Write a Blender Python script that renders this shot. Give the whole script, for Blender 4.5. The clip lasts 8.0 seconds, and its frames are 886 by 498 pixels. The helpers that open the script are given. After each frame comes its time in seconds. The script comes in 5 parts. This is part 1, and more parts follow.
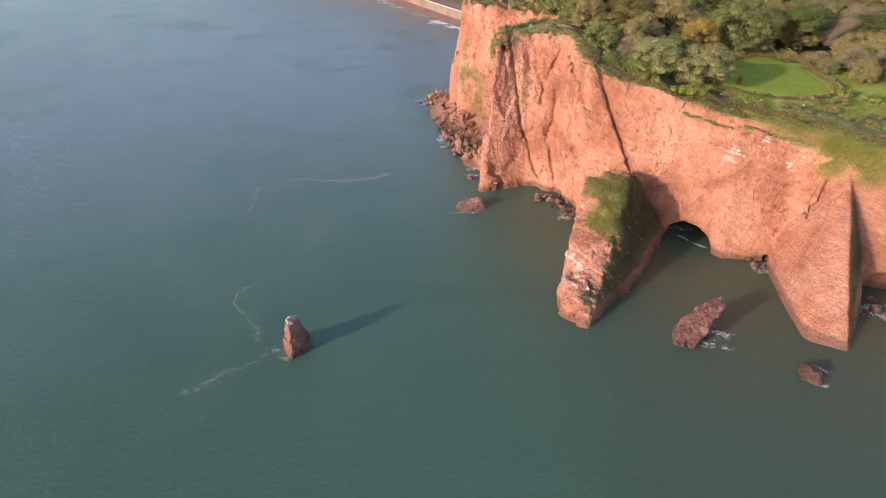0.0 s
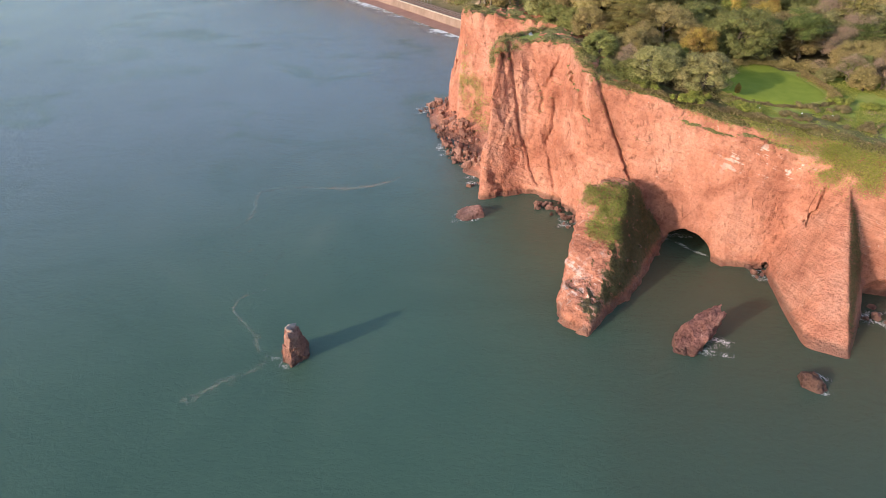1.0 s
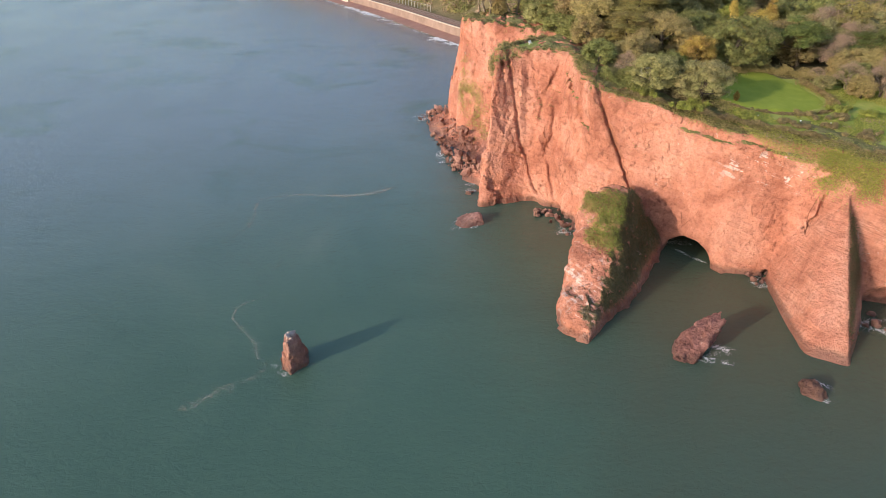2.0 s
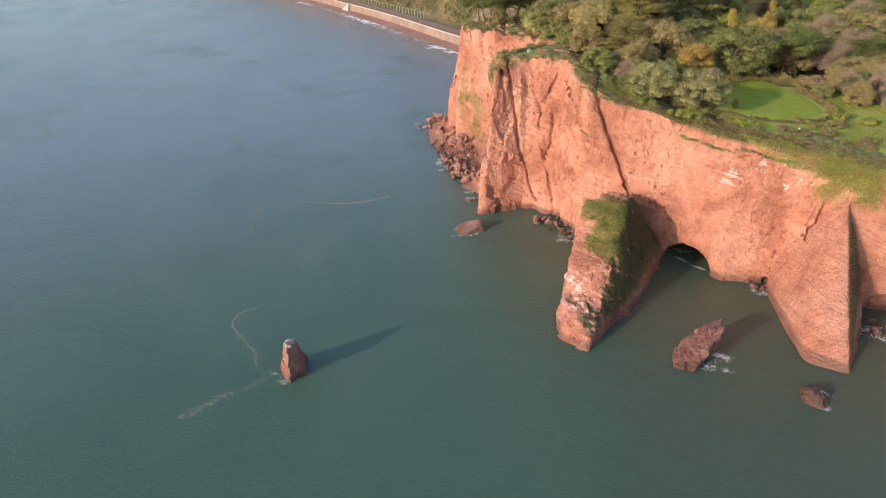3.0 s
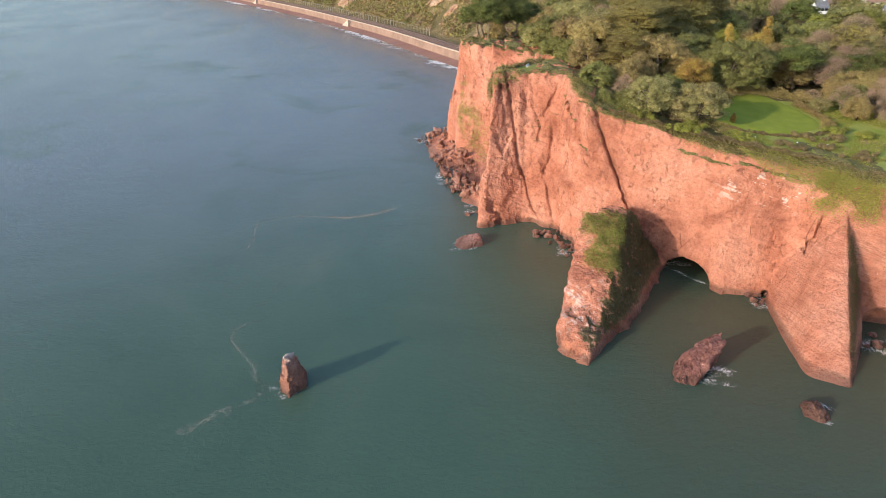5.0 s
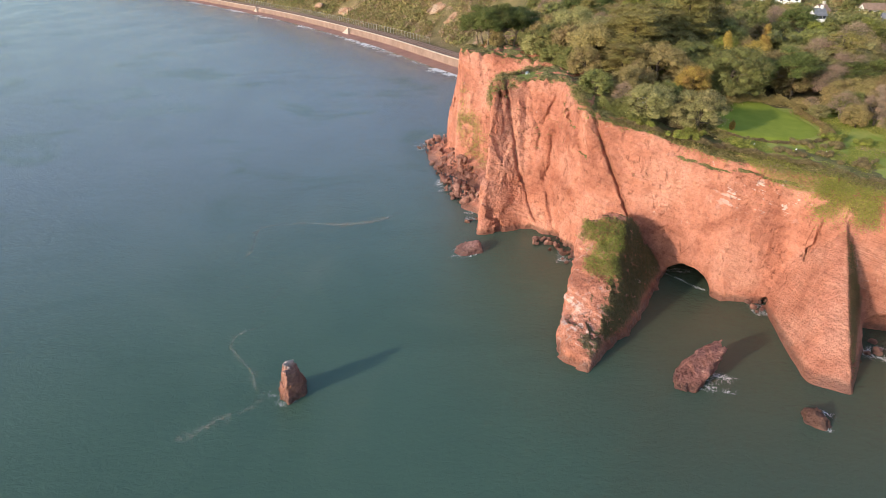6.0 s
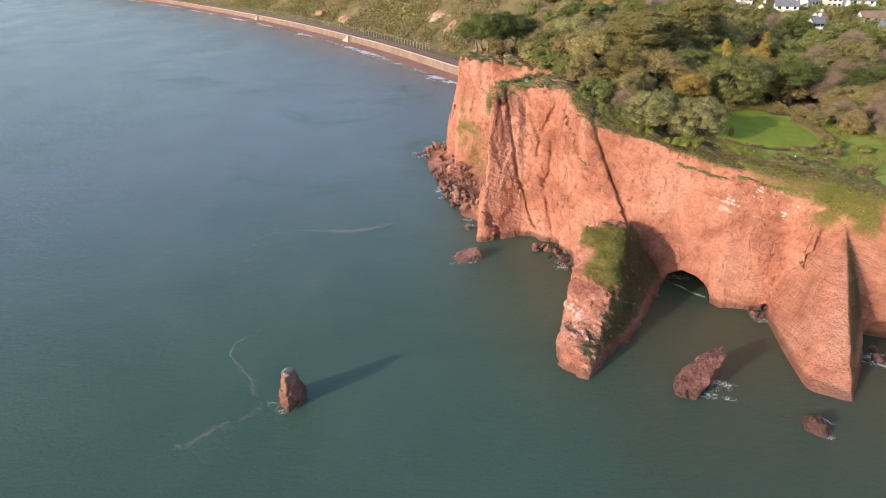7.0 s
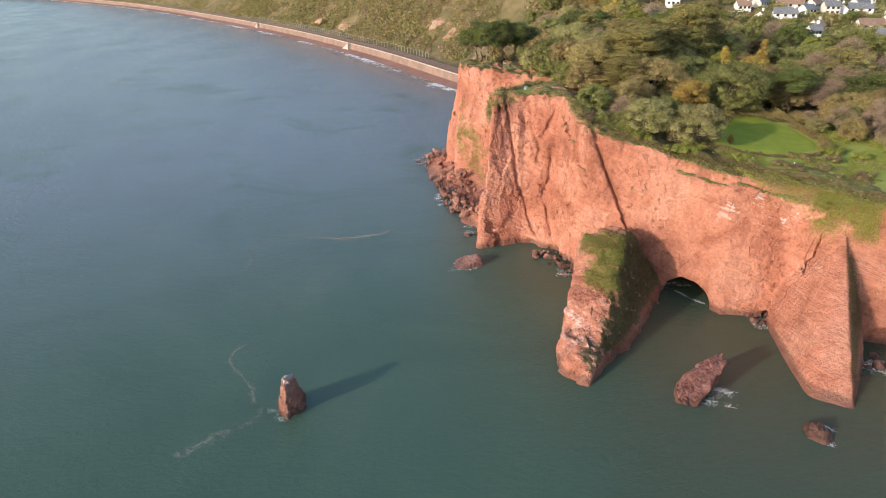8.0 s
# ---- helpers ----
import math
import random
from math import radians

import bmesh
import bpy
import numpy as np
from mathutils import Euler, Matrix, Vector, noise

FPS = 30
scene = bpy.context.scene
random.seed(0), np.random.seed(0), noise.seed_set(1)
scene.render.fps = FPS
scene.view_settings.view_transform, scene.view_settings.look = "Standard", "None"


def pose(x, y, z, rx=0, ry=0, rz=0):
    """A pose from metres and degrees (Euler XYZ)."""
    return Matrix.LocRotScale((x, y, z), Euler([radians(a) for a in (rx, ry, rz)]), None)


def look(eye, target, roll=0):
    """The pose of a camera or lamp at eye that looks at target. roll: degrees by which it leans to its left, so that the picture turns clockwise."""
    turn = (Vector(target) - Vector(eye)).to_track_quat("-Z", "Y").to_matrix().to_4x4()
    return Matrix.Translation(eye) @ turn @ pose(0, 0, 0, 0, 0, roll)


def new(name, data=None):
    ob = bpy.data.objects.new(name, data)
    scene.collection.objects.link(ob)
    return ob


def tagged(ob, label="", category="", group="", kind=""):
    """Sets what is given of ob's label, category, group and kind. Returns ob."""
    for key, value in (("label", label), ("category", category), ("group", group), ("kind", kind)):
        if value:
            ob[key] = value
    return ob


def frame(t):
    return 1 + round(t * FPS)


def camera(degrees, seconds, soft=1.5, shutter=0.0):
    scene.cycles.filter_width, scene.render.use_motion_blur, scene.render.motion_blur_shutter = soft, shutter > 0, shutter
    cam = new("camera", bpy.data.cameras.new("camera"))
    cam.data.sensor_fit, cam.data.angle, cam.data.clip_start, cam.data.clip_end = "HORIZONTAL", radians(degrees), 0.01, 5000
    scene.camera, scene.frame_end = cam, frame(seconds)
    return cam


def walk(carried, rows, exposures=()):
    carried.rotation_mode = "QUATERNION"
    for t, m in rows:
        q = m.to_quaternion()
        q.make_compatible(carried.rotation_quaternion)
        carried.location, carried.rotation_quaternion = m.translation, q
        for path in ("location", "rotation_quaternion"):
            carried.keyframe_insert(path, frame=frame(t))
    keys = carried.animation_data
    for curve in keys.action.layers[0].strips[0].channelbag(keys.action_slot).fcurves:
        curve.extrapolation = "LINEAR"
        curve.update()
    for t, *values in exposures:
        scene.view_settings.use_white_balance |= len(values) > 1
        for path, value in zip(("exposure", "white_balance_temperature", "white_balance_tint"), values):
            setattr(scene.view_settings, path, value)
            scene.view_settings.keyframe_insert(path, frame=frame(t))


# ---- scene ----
# ---------------------------------------------------------------- camera
cam = camera(70.0, 8.0, soft=0.75)
EYE = (0.0, 0.0, 72.0)
TILT = [  # seconds, yaw, pitch, roll
    (0.0, 0.27, -29.16, -0.13), (0.5, 0.25, -28.81, -0.13), (1.0, 0.235, -28.46, -0.13), (1.5, 0.21, -28.14, -0.13),
    (3.0, 0.155, -27.12, -0.11), (3.5, 0.13, -26.80, -0.10), (4.0, 0.11, -26.50, -0.08), (4.5, 0.10, -26.19, -0.07),
    (6.0, 0.06, -25.25, -0.05), (6.5, 0.04, -24.94, -0.05), (7.0, 0.03, -24.62, -0.04), (7.5, 0.01, -24.32, -0.03),
    (8.0, 0.0, -24.0, 0.0),
]
walk(cam, [(t, pose(*EYE, 90 + pitch, roll, yaw)) for t, yaw, pitch, roll in TILT], exposures=[(0.0, 1.13), (4.0, 1.09), (8.0, 1.03)])

# ---------------------------------------------------------------- light
SUN_AZ, SUN_EL = radians(233.0), radians(16.0)
sun_dir = Vector((math.sin(SUN_AZ) * math.cos(SUN_EL), math.cos(SUN_AZ) * math.cos(SUN_EL), math.sin(SUN_EL)))
world = bpy.data.worlds.new("sky")
scene.world = world
world.use_nodes = True
wn = world.node_tree
sky = wn.nodes.new("ShaderNodeTexSky")
sky.sky_type, sky.sun_disc = "NISHITA", False
sky.sun_elevation, sky.sun_rotation = SUN_EL, SUN_AZ
sky.air_density, sky.dust_density = 1.0, 1.4
sky.ozone_density = 2.0
wn.links.new(sky.outputs[0], wn.nodes["Background"].inputs[0])
wn.nodes["Background"].inputs[1].default_value = 0.15
sun = new("sun", bpy.data.lights.new("sun", "SUN"))
sun.data.energy, sun.data.angle, sun.data.color = 2.2, radians(0.6), (1.0, 0.88, 0.745)
sun.matrix_world = look((0, 0, 300), Vector((0, 0, 300)) - sun_dir)


# ---------------------------------------------------------------- node helpers
def material(name, rough=0.9):
    m = bpy.data.materials.new(name)
    m.use_nodes = True
    b = m.node_tree.nodes["Principled BSDF"]
    b.inputs["Roughness"].default_value = rough
    b.inputs["Specular IOR Level"].default_value = 0.25
    return m, m.node_tree, b


def node(nt, kind, **put):
    n = nt.nodes.new("ShaderNode" + kind)
    for key, value in put.items():
        key = key.replace("_", " ")
        if hasattr(value, "is_output"):
            nt.links.new(value, n.inputs[key])
        else:
            n.inputs[key].default_value = value
    return n


def grain(nt, coord, scale, detail=4.0, rough=0.55, distortion=0.0):
    return node(nt, "TexNoise", Vector=coord, Scale=scale, Detail=detail, Roughness=rough, Distortion=distortion).outputs[0]


def ramp(nt, value, stops):
    n = nt.nodes.new("ShaderNodeValToRGB")
    nt.links.new(value, n.inputs[0])
    while len(n.color_ramp.elements) < len(stops):
        n.color_ramp.elements.new(0.5)
    for e, (at, c) in zip(n.color_ramp.elements, stops):
        e.position = at
        e.color = (*c, 1) if len(c) == 3 else c
    return n.outputs[0]


def blend(nt, fac, a, b, how="MIX"):
    n = nt.nodes.new("ShaderNodeMix")
    n.data_type, n.blend_type = "RGBA", how
    for i, v in ((0, fac), (6, a), (7, b)):
        if hasattr(v, "is_output"):
            nt.links.new(v, n.inputs[i])
        else:
            n.inputs[i].default_value = (*v, 1) if i > 0 and len(v) == 3 else v
    return n.outputs[2]


def maths(nt, how, *values):
    n = nt.nodes.new("ShaderNodeMath")
    n.operation = how
    for i, v in enumerate(values):
        if hasattr(v, "is_output"):
            nt.links.new(v, n.inputs[i])
        else:
            n.inputs[i].default_value = v
    return n.outputs[0]


def step(nt, value, lo, hi):
    n = nt.nodes.new("ShaderNodeMapRange")
    n.interpolation_type = "SMOOTHSTEP"
    nt.links.new(value, n.inputs[0])
    n.inputs[1].default_value, n.inputs[2].default_value = lo, hi
    return n.outputs[0]


def position(nt):
    return nt.nodes.new("ShaderNodeNewGeometry").outputs["Position"]


def stretched(nt, coord, sx, sy, sz, rot=(0, 0, 0)):
    n = nt.nodes.new("ShaderNodeMapping")
    nt.links.new(coord, n.inputs[0])
    n.inputs["Rotation"].default_value = rot
    n.inputs["Scale"].default_value = (sx, sy, sz)
    return n.outputs[0]


def bumped(nt, b, height, strength, distance):
    n = node(nt, "Bump", Strength=strength, Distance=distance, Height=height)
    nt.links.new(n.outputs[0], b.inputs["Normal"])


# ---------------------------------------------------------------- materials
BEDDING = (0.36, 0.18, 0.915)  # across the layers of the rock


def rock_material(name, dark, mid, light, grass=0.0, lichen=0.0, wet=1.2, grass_from=3.0, lime=False, moss=False, crown=0.0, guano=None):
    """Red sandstone: bedded, stained, with turf on ledges and a wet dark foot."""
    m, nt, b = material(name, 0.92)
    p = position(nt)
    geo = nt.nodes.new("ShaderNodeNewGeometry")
    along = node(nt, "SeparateXYZ", Vector=p)
    dip = node(nt, "VectorMath", )
    dip.operation = "DOT_PRODUCT"
    nt.links.new(p, dip.inputs[0])
    dip.inputs[1].default_value = BEDDING
    sheet = node(nt, "CombineXYZ", X=maths(nt, "MULTIPLY", along.outputs[0], 0.07), Y=maths(nt, "MULTIPLY", along.outputs[1], 0.07), Z=maths(nt, "MULTIPLY", dip.outputs["Value"], 1.1))
    bed = grain(nt, sheet.outputs[0], 1.5, 4, 0.6)
    col = ramp(nt, grain(nt, p, 0.09, 8, 0.66, 0.4), [(0.36, dark), (0.48, mid), (0.62, light)])
    stain = step(nt, grain(nt, p, 0.11, 5, 0.62, 0.8), 0.54, 0.68)
    col = blend(nt, maths(nt, "MULTIPLY", stain, 0.4), col, tuple(c * 0.82 for c in dark))
    col = blend(nt, maths(nt, "MULTIPLY", step(nt, bed, 0.45, 0.34), 0.22), col, tuple(c * 0.8 for c in dark))
    col = blend(nt, maths(nt, "MULTIPLY", step(nt, bed, 0.57, 0.68), 0.2), col, light)
    fine = grain(nt, p, 1.3, 6, 0.65)
    col = blend(nt, 0.38, col, ramp(nt, fine, [(0.34, (0.5, 0.44, 0.42)), (0.48, (1, 1, 1)), (0.64, (1.2, 1.16, 1.12))]), "MULTIPLY")
    pits = maths(nt, "MULTIPLY", step(nt, grain(nt, stretched(nt, p, 1.0, 1.0, 0.7), 0.9, 4, 0.55, 0.4), 0.40, 0.33), step(nt, grain(nt, p, 0.13, 3), 0.42, 0.56))
    smooth_slab = maths(nt, "MULTIPLY", step(nt, along.outputs[0], 63, 69), step(nt, along.outputs[1], 123, 117))
    pits = maths(nt, "MULTIPLY", pits, maths(nt, "SUBTRACT", 1.0, smooth_slab))
    col = blend(nt, maths(nt, "MULTIPLY", pits, 0.5), col, tuple(c * 0.6 for c in dark))
    bend = node(nt, "TexNoise", Vector=p, Scale=0.35, Detail=4.0)
    bent = node(nt, "VectorMath")
    bent.operation = "MULTIPLY_ADD"
    nt.links.new(bend.outputs["Color"], bent.inputs[0])
    bent.inputs[1].default_value = (1.1, 1.1, 1.1)
    nt.links.new(p, bent.inputs[2])
    joint = node(nt, "TexVoronoi", Vector=stretched(nt, bent.outputs[0], 1.0, 1.0, 0.55, (0.5, -0.3, 0)), Scale=0.2)
    joint.feature = "DISTANCE_TO_EDGE"
    cracks = maths(nt, "MULTIPLY", step(nt, joint.outputs["Distance"], 0.022, 0.004), step(nt, grain(nt, p, 0.16, 4), 0.55, 0.66))
    cracks = maths(nt, "MULTIPLY", cracks, maths(nt, "SUBTRACT", 1.0, smooth_slab))
    col = blend(nt, maths(nt, "MULTIPLY", cracks, 0.5), col, tuple(c * 0.5 for c in dark))
    speck = grain(nt, p, 3.2, 5, 0.7)
    col = blend(nt, 0.5, col, ramp(nt, speck, [(0.34, (0.6, 0.55, 0.53)), (0.45, (1, 1, 1)), (0.62, (1.15, 1.13, 1.12))]), "MULTIPLY")
    runs = grain(nt, stretched(nt, p, 1.0, 1.0, 0.07), 0.35, 4)
    col = blend(nt, maths(nt, "MULTIPLY", step(nt, runs, 0.54, 0.75), 0.3), col, tuple(c * 0.75 for c in dark))
    if lichen:
        spots = grain(nt, p, 0.5, 7, 0.7, 0.6)
        col = blend(nt, maths(nt, "MULTIPLY", step(nt, spots, 0.66 - 0.06 * lichen, 0.76), 0.75), col, (0.62, 0.50, 0.44))
    sep = node(nt, "SeparateXYZ", Vector=p)
    zz = sep.outputs[2]
    up = node(nt, "SeparateXYZ", Vector=geo.outputs["Normal"]).outputs[2]
    if grass:
        leafy = blend(nt, step(nt, grain(nt, p, 0.35, 5), 0.4, 0.65), (0.135, 0.135, 0.042), (0.215, 0.19, 0.075))
        leafy = blend(nt, step(nt, grain(nt, p, 1.7, 4), 0.45, 0.7), leafy, (0.20, 0.16, 0.07))
        wild = maths(nt, "MULTIPLY_ADD", grain(nt, p, 0.28, 6, 0.62), 0.9, -0.45)
        mask = step(nt, maths(nt, "ADD", up, wild), 0.78 - grass * 0.3, 0.92 - grass * 0.3)
        mask = maths(nt, "MULTIPLY", mask, step(nt, zz, grass_from, grass_from + 6.0))
        col = blend(nt, mask, col, leafy)
    if lime:
        streak = grain(nt, sheet.outputs[0], 1.1, 7, 0.72, 0.3)
        streak = maths(nt, "MULTIPLY_ADD", grain(nt, p, 0.5, 5), 0.5, maths(nt, "MULTIPLY", streak, 0.5))
        band = maths(nt, "MULTIPLY", step(nt, zz, 18.5, 23.0), step(nt, zz, 28.5, 25.5))
        band = maths(nt, "MULTIPLY", band, maths(nt, "MULTIPLY", step(nt, sep.outputs[0], 58, 66), step(nt, sep.outputs[0], 80, 74)))
        col = blend(nt, maths(nt, "MULTIPLY", step(nt, streak, 0.535, 0.585), maths(nt, "MULTIPLY", band, 0.75)), col, (0.74, 0.64, 0.58))
        lines = grain(nt, sheet.outputs[0], 1.3, 3, 0.6, 0.25)
        lines = step(nt, maths(nt, "ABSOLUTE", maths(nt, "SUBTRACT", lines, 0.5)), 0.035, 0.008)
        lines = maths(nt, "MULTIPLY", lines, maths(nt, "MULTIPLY", step(nt, sep.outputs[0], 64, 70), step(nt, sep.outputs[1], 124, 118)))
        lines = maths(nt, "MULTIPLY", lines, step(nt, grain(nt, p, 0.25, 3), 0.38, 0.55))
        col = blend(nt, maths(nt, "MULTIPLY", lines, 0.55), col, tuple(c * 0.75 for c in dark))
    if guano:
        smear = maths(nt, "MULTIPLY_ADD", grain(nt, sheet.outputs[0], 0.9, 6, 0.7, 0.4), 0.6, maths(nt, "MULTIPLY", grain(nt, p, 0.7, 5, 0.6), 0.4))
        reach = maths(nt, "MULTIPLY", step(nt, zz, guano[0], guano[0] + 2.0), step(nt, zz, guano[1], guano[1] - 2.5))
        col = blend(nt, maths(nt, "MULTIPLY", step(nt, smear, 0.52, 0.60), maths(nt, "MULTIPLY", reach, 0.6)), col, (0.70, 0.58, 0.52))
    if crown:
        col = blend(nt, maths(nt, "MULTIPLY", step(nt, maths(nt, "ADD", zz, maths(nt, "MULTIPLY", fine, 2.0)), crown + 0.9, crown + 1.9), 0.6), col, (0.66, 0.58, 0.53))
    if moss:
        aspect = node(nt, "VectorMath")
        aspect.operation = "DOT_PRODUCT"
        nt.links.new(geo.outputs["Normal"], aspect.inputs[0])
        aspect.inputs[1].default_value = (0.75, -0.1, 0.45)
        patchy = maths(nt, "MULTIPLY_ADD", grain(nt, p, 0.4, 6, 0.65), 0.8, -0.4)
        shade = step(nt, maths(nt, "ADD", aspect.outputs["Value"], patchy), 0.42, 0.6)
        shade = maths(nt, "MULTIPLY", shade, step(nt, zz, 1.0, 3.0))
        col = blend(nt, maths(nt, "MULTIPLY", shade, 0.85), col, blend(nt, step(nt, fine, 0.4, 0.6), (0.075, 0.085, 0.03), (0.15, 0.125, 0.055)))
    tide = maths(nt, "ADD", zz, maths(nt, "MULTIPLY", grain(nt, p, 0.6, 4), -1.6))
    wetness = step(nt, tide, wet, wet - 1.3)
    col = blend(nt, maths(nt, "MULTIPLY", wetness, 0.6), col, (0.085, 0.045, 0.033))
    rough = nt.nodes.new("ShaderNodeMapRange")
    nt.links.new(wetness, rough.inputs[0])
    rough.inputs[3].default_value, rough.inputs[4].default_value = 0.95, 0.45
    nt.links.new(rough.outputs[0], b.inputs["Roughness"])
    relief = maths(nt, "ADD", maths(nt, "MULTIPLY", fine, 1.0), maths(nt, "MULTIPLY", bed, 0.3))
    relief = maths(nt, "SUBTRACT", relief, maths(nt, "MULTIPLY", pits, 0.5))
    relief = maths(nt, "SUBTRACT", maths(nt, "MULTIPLY_ADD", speck, 0.35, relief), maths(nt, "MULTIPLY", cracks, 0.5))
    nt.links.new(col, b.inputs["Base Color"])
    bumped(nt, b, relief, 0.9, 0.9)
    return m


RED = (0.335, 0.125, 0.078), (0.46, 0.187, 0.121), (0.545, 0.262, 0.182)
sandstone = rock_material("red_sandstone", *RED, grass=0.18, lichen=0.6, grass_from=20.0, lime=True)
fin_stone = rock_material("weathered_sandstone", *RED, lichen=2.2, moss=True, guano=(2.5, 8.0))
dark_stone = rock_material("dark_sandstone", (0.15, 0.062, 0.05), (0.255, 0.118, 0.098), (0.36, 0.20, 0.168), lichen=0.8, wet=1.0)


def turf_material():
    m, nt, b = material("turf")
    p = position(nt)
    col = ramp(nt, grain(nt, p, 0.08, 6, 0.6), [(0.32, (0.10, 0.088, 0.036)), (0.5, (0.175, 0.138, 0.06)), (0.68, (0.26, 0.185, 0.10))])
    col = blend(nt, step(nt, grain(nt, p, 0.9, 5), 0.45, 0.8), col, (0.13, 0.095, 0.05))
    tall = node(nt, "SeparateXYZ", Vector=p).outputs[1]
    scar = maths(nt, "MULTIPLY", step(nt, grain(nt, p, 0.028, 6, 0.7), 0.60, 0.68), step(nt, tall, 425, 450))
    col = blend(nt, scar, col, ramp(nt, grain(nt, p, 0.3, 4), [(0.35, (0.36, 0.18, 0.11)), (0.65, (0.36, 0.28, 0.20))]))
    nt.links.new(col, b.inputs["Base Color"])
    bumped(nt, b, grain(nt, p, 2.5, 5), 1.0, 0.6)
    return m


turf = turf_material()


def water_material():
    m, nt, b = material("sea_water", 0.2)
    p = position(nt)
    sep = node(nt, "SeparateXYZ", Vector=p)
    x, y = sep.outputs[0], sep.outputs[1]
    silt = grain(nt, p, 0.022, 5, 0.55, 0.8)
    col = ramp(nt, silt, [(0.3, (0.047, 0.089, 0.062)), (0.55, (0.058, 0.103, 0.071)), (0.75, (0.076, 0.114, 0.078))])
    # sky reflection painted into the colour: bluer and paler with distance, not deeper water
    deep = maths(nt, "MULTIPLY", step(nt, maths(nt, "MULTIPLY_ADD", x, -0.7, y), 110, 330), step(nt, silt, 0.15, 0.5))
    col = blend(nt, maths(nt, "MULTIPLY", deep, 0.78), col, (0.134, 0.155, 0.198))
    shore = maths(nt, "ADD", maths(nt, "MULTIPLY", x, 0.032), maths(nt, "MULTIPLY", grain(nt, p, 0.05, 4), 1.2))
    col = blend(nt, maths(nt, "MULTIPLY", step(nt, shore, 0.95, 2.1), 0.9), col, (0.056, 0.078, 0.051))
    off = maths(nt, "ADD", maths(nt, "MULTIPLY", x, -0.854), maths(nt, "MULTIPLY_ADD", y, -0.52, 243.0))
    off = maths(nt, "ADD", off, maths(nt, "MULTIPLY", grain(nt, p, 0.03, 4), 40.0))
    stirred = maths(nt, "MULTIPLY", maths(nt, "MULTIPLY", step(nt, off, 95.0, 18.0), step(nt, y, 370, 420)), 0.7)
    col = blend(nt, stirred, col, (0.20, 0.125, 0.09))
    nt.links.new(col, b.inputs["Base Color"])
    b.inputs["IOR"].default_value = 1.33
    b.inputs["Specular IOR Level"].default_value = 0.5
    swell = grain(nt, stretched(nt, p, 0.10, 0.20, 1, (0, 0, radians(35))), 1.0, 3)
    chop = grain(nt, stretched(nt, p, 0.8, 1.1, 1, (0, 0, radians(-35))), 1.0, 7, 0.72, 0.5)
    gusts = step(nt, grain(nt, stretched(nt, p, 1.0, 0.4, 1, (0, 0, radians(20))), 0.03, 4, 0.6, 0.6), 0.36, 0.62)
    nt.links.new(maths(nt, "MULTIPLY_ADD", gusts, 0.05, 0.17), b.inputs["Roughness"])
    chop = maths(nt, "MULTIPLY", chop, maths(nt, "MULTIPLY_ADD", gusts, 0.22, 0.6))
    bumped(nt, b, maths(nt, "ADD", maths(nt, "MULTIPLY", swell, 0.7), chop), 0.5, 0.5)
    return m


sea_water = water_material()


# ---------------------------------------------------------------- solid modelling
LATTICE = np.random.RandomState(7).rand(48, 48, 48).astype(np.float32)


def value_noise(p):
    i = np.floor(p).astype(np.int32)
    f = (p - i).astype(np.float32)
    f = f * f * (3 - 2 * f)
    lo, hi = i % 48, (i + 1) % 48
    flat = LATTICE.ravel()
    fx, fy, fz = f[:, 0], f[:, 1], f[:, 2]
    rows = []
    for x in (lo[:, 0] * 2304, hi[:, 0] * 2304):
        for y in (lo[:, 1] * 48, hi[:, 1] * 48):
            a, b = flat[x + y + lo[:, 2]], flat[x + y + hi[:, 2]]
            rows.append(a + (b - a) * fz)
    a = rows[0] + (rows[1] - rows[0]) * fy
    b = rows[2] + (rows[3] - rows[2]) * fy
    return (a + (b - a) * fx) * 2 - 1


def fractal(p, size, octaves=4, gain=0.5):
    p = np.asarray(p, dtype=np.float64) / size
    out, amp = 0, 1.0
    for k in range(octaves):
        out = out + amp * value_noise(p + 17.3 * k)
        p, amp = p * 2.03, amp * gain
    return out


def fractured(p, size, seed=0):
    """Planar facets: every cell of a jittered lattice tilts its own plane. About -1 to 1."""
    q = np.asarray(p, float) / size
    cell = np.floor(q).astype(np.int32)
    best, value = np.full(len(q), 9.0), np.zeros(len(q))
    for i in range(-1, 2):
        for j in range(-1, 2):
            for k in range(-1, 2):
                c = cell + (i, j, k)
                a = (c + seed) % 48
                jit = np.stack([LATTICE[a[:, 0], a[:, 1], a[:, 2]], LATTICE[a[:, 1], a[:, 2], a[:, 0]], LATTICE[a[:, 2], a[:, 0], a[:, 1]]], axis=1)
                w = q - c - jit
                dist = (w * w).sum(axis=1)
                closer = dist < best
                best[closer] = dist[closer]
                tilt = LATTICE[a[:, 0], a[:, 2], a[:, 1]][:, None] * (2.2, -1.6, 1.2) + jit[:, ::-1] * 2 - (1.9, 0.3, 1.5)
                value[closer] = (w * tilt).sum(axis=1)[closer]
    return np.clip(value, -1, 1)


def smooth_max(a, b, k):
    h = np.clip(0.5 + 0.5 * (a - b) / k, 0, 1)
    return b + (a - b) * h + k * h * (1 - h)


def smooth_min(a, b, k):
    return -smooth_max(-a, -b, k)


def ease(v, lo, hi):
    v = np.clip((v - lo) / (hi - lo), 0, 1)
    return v * v * (3 - 2 * v)


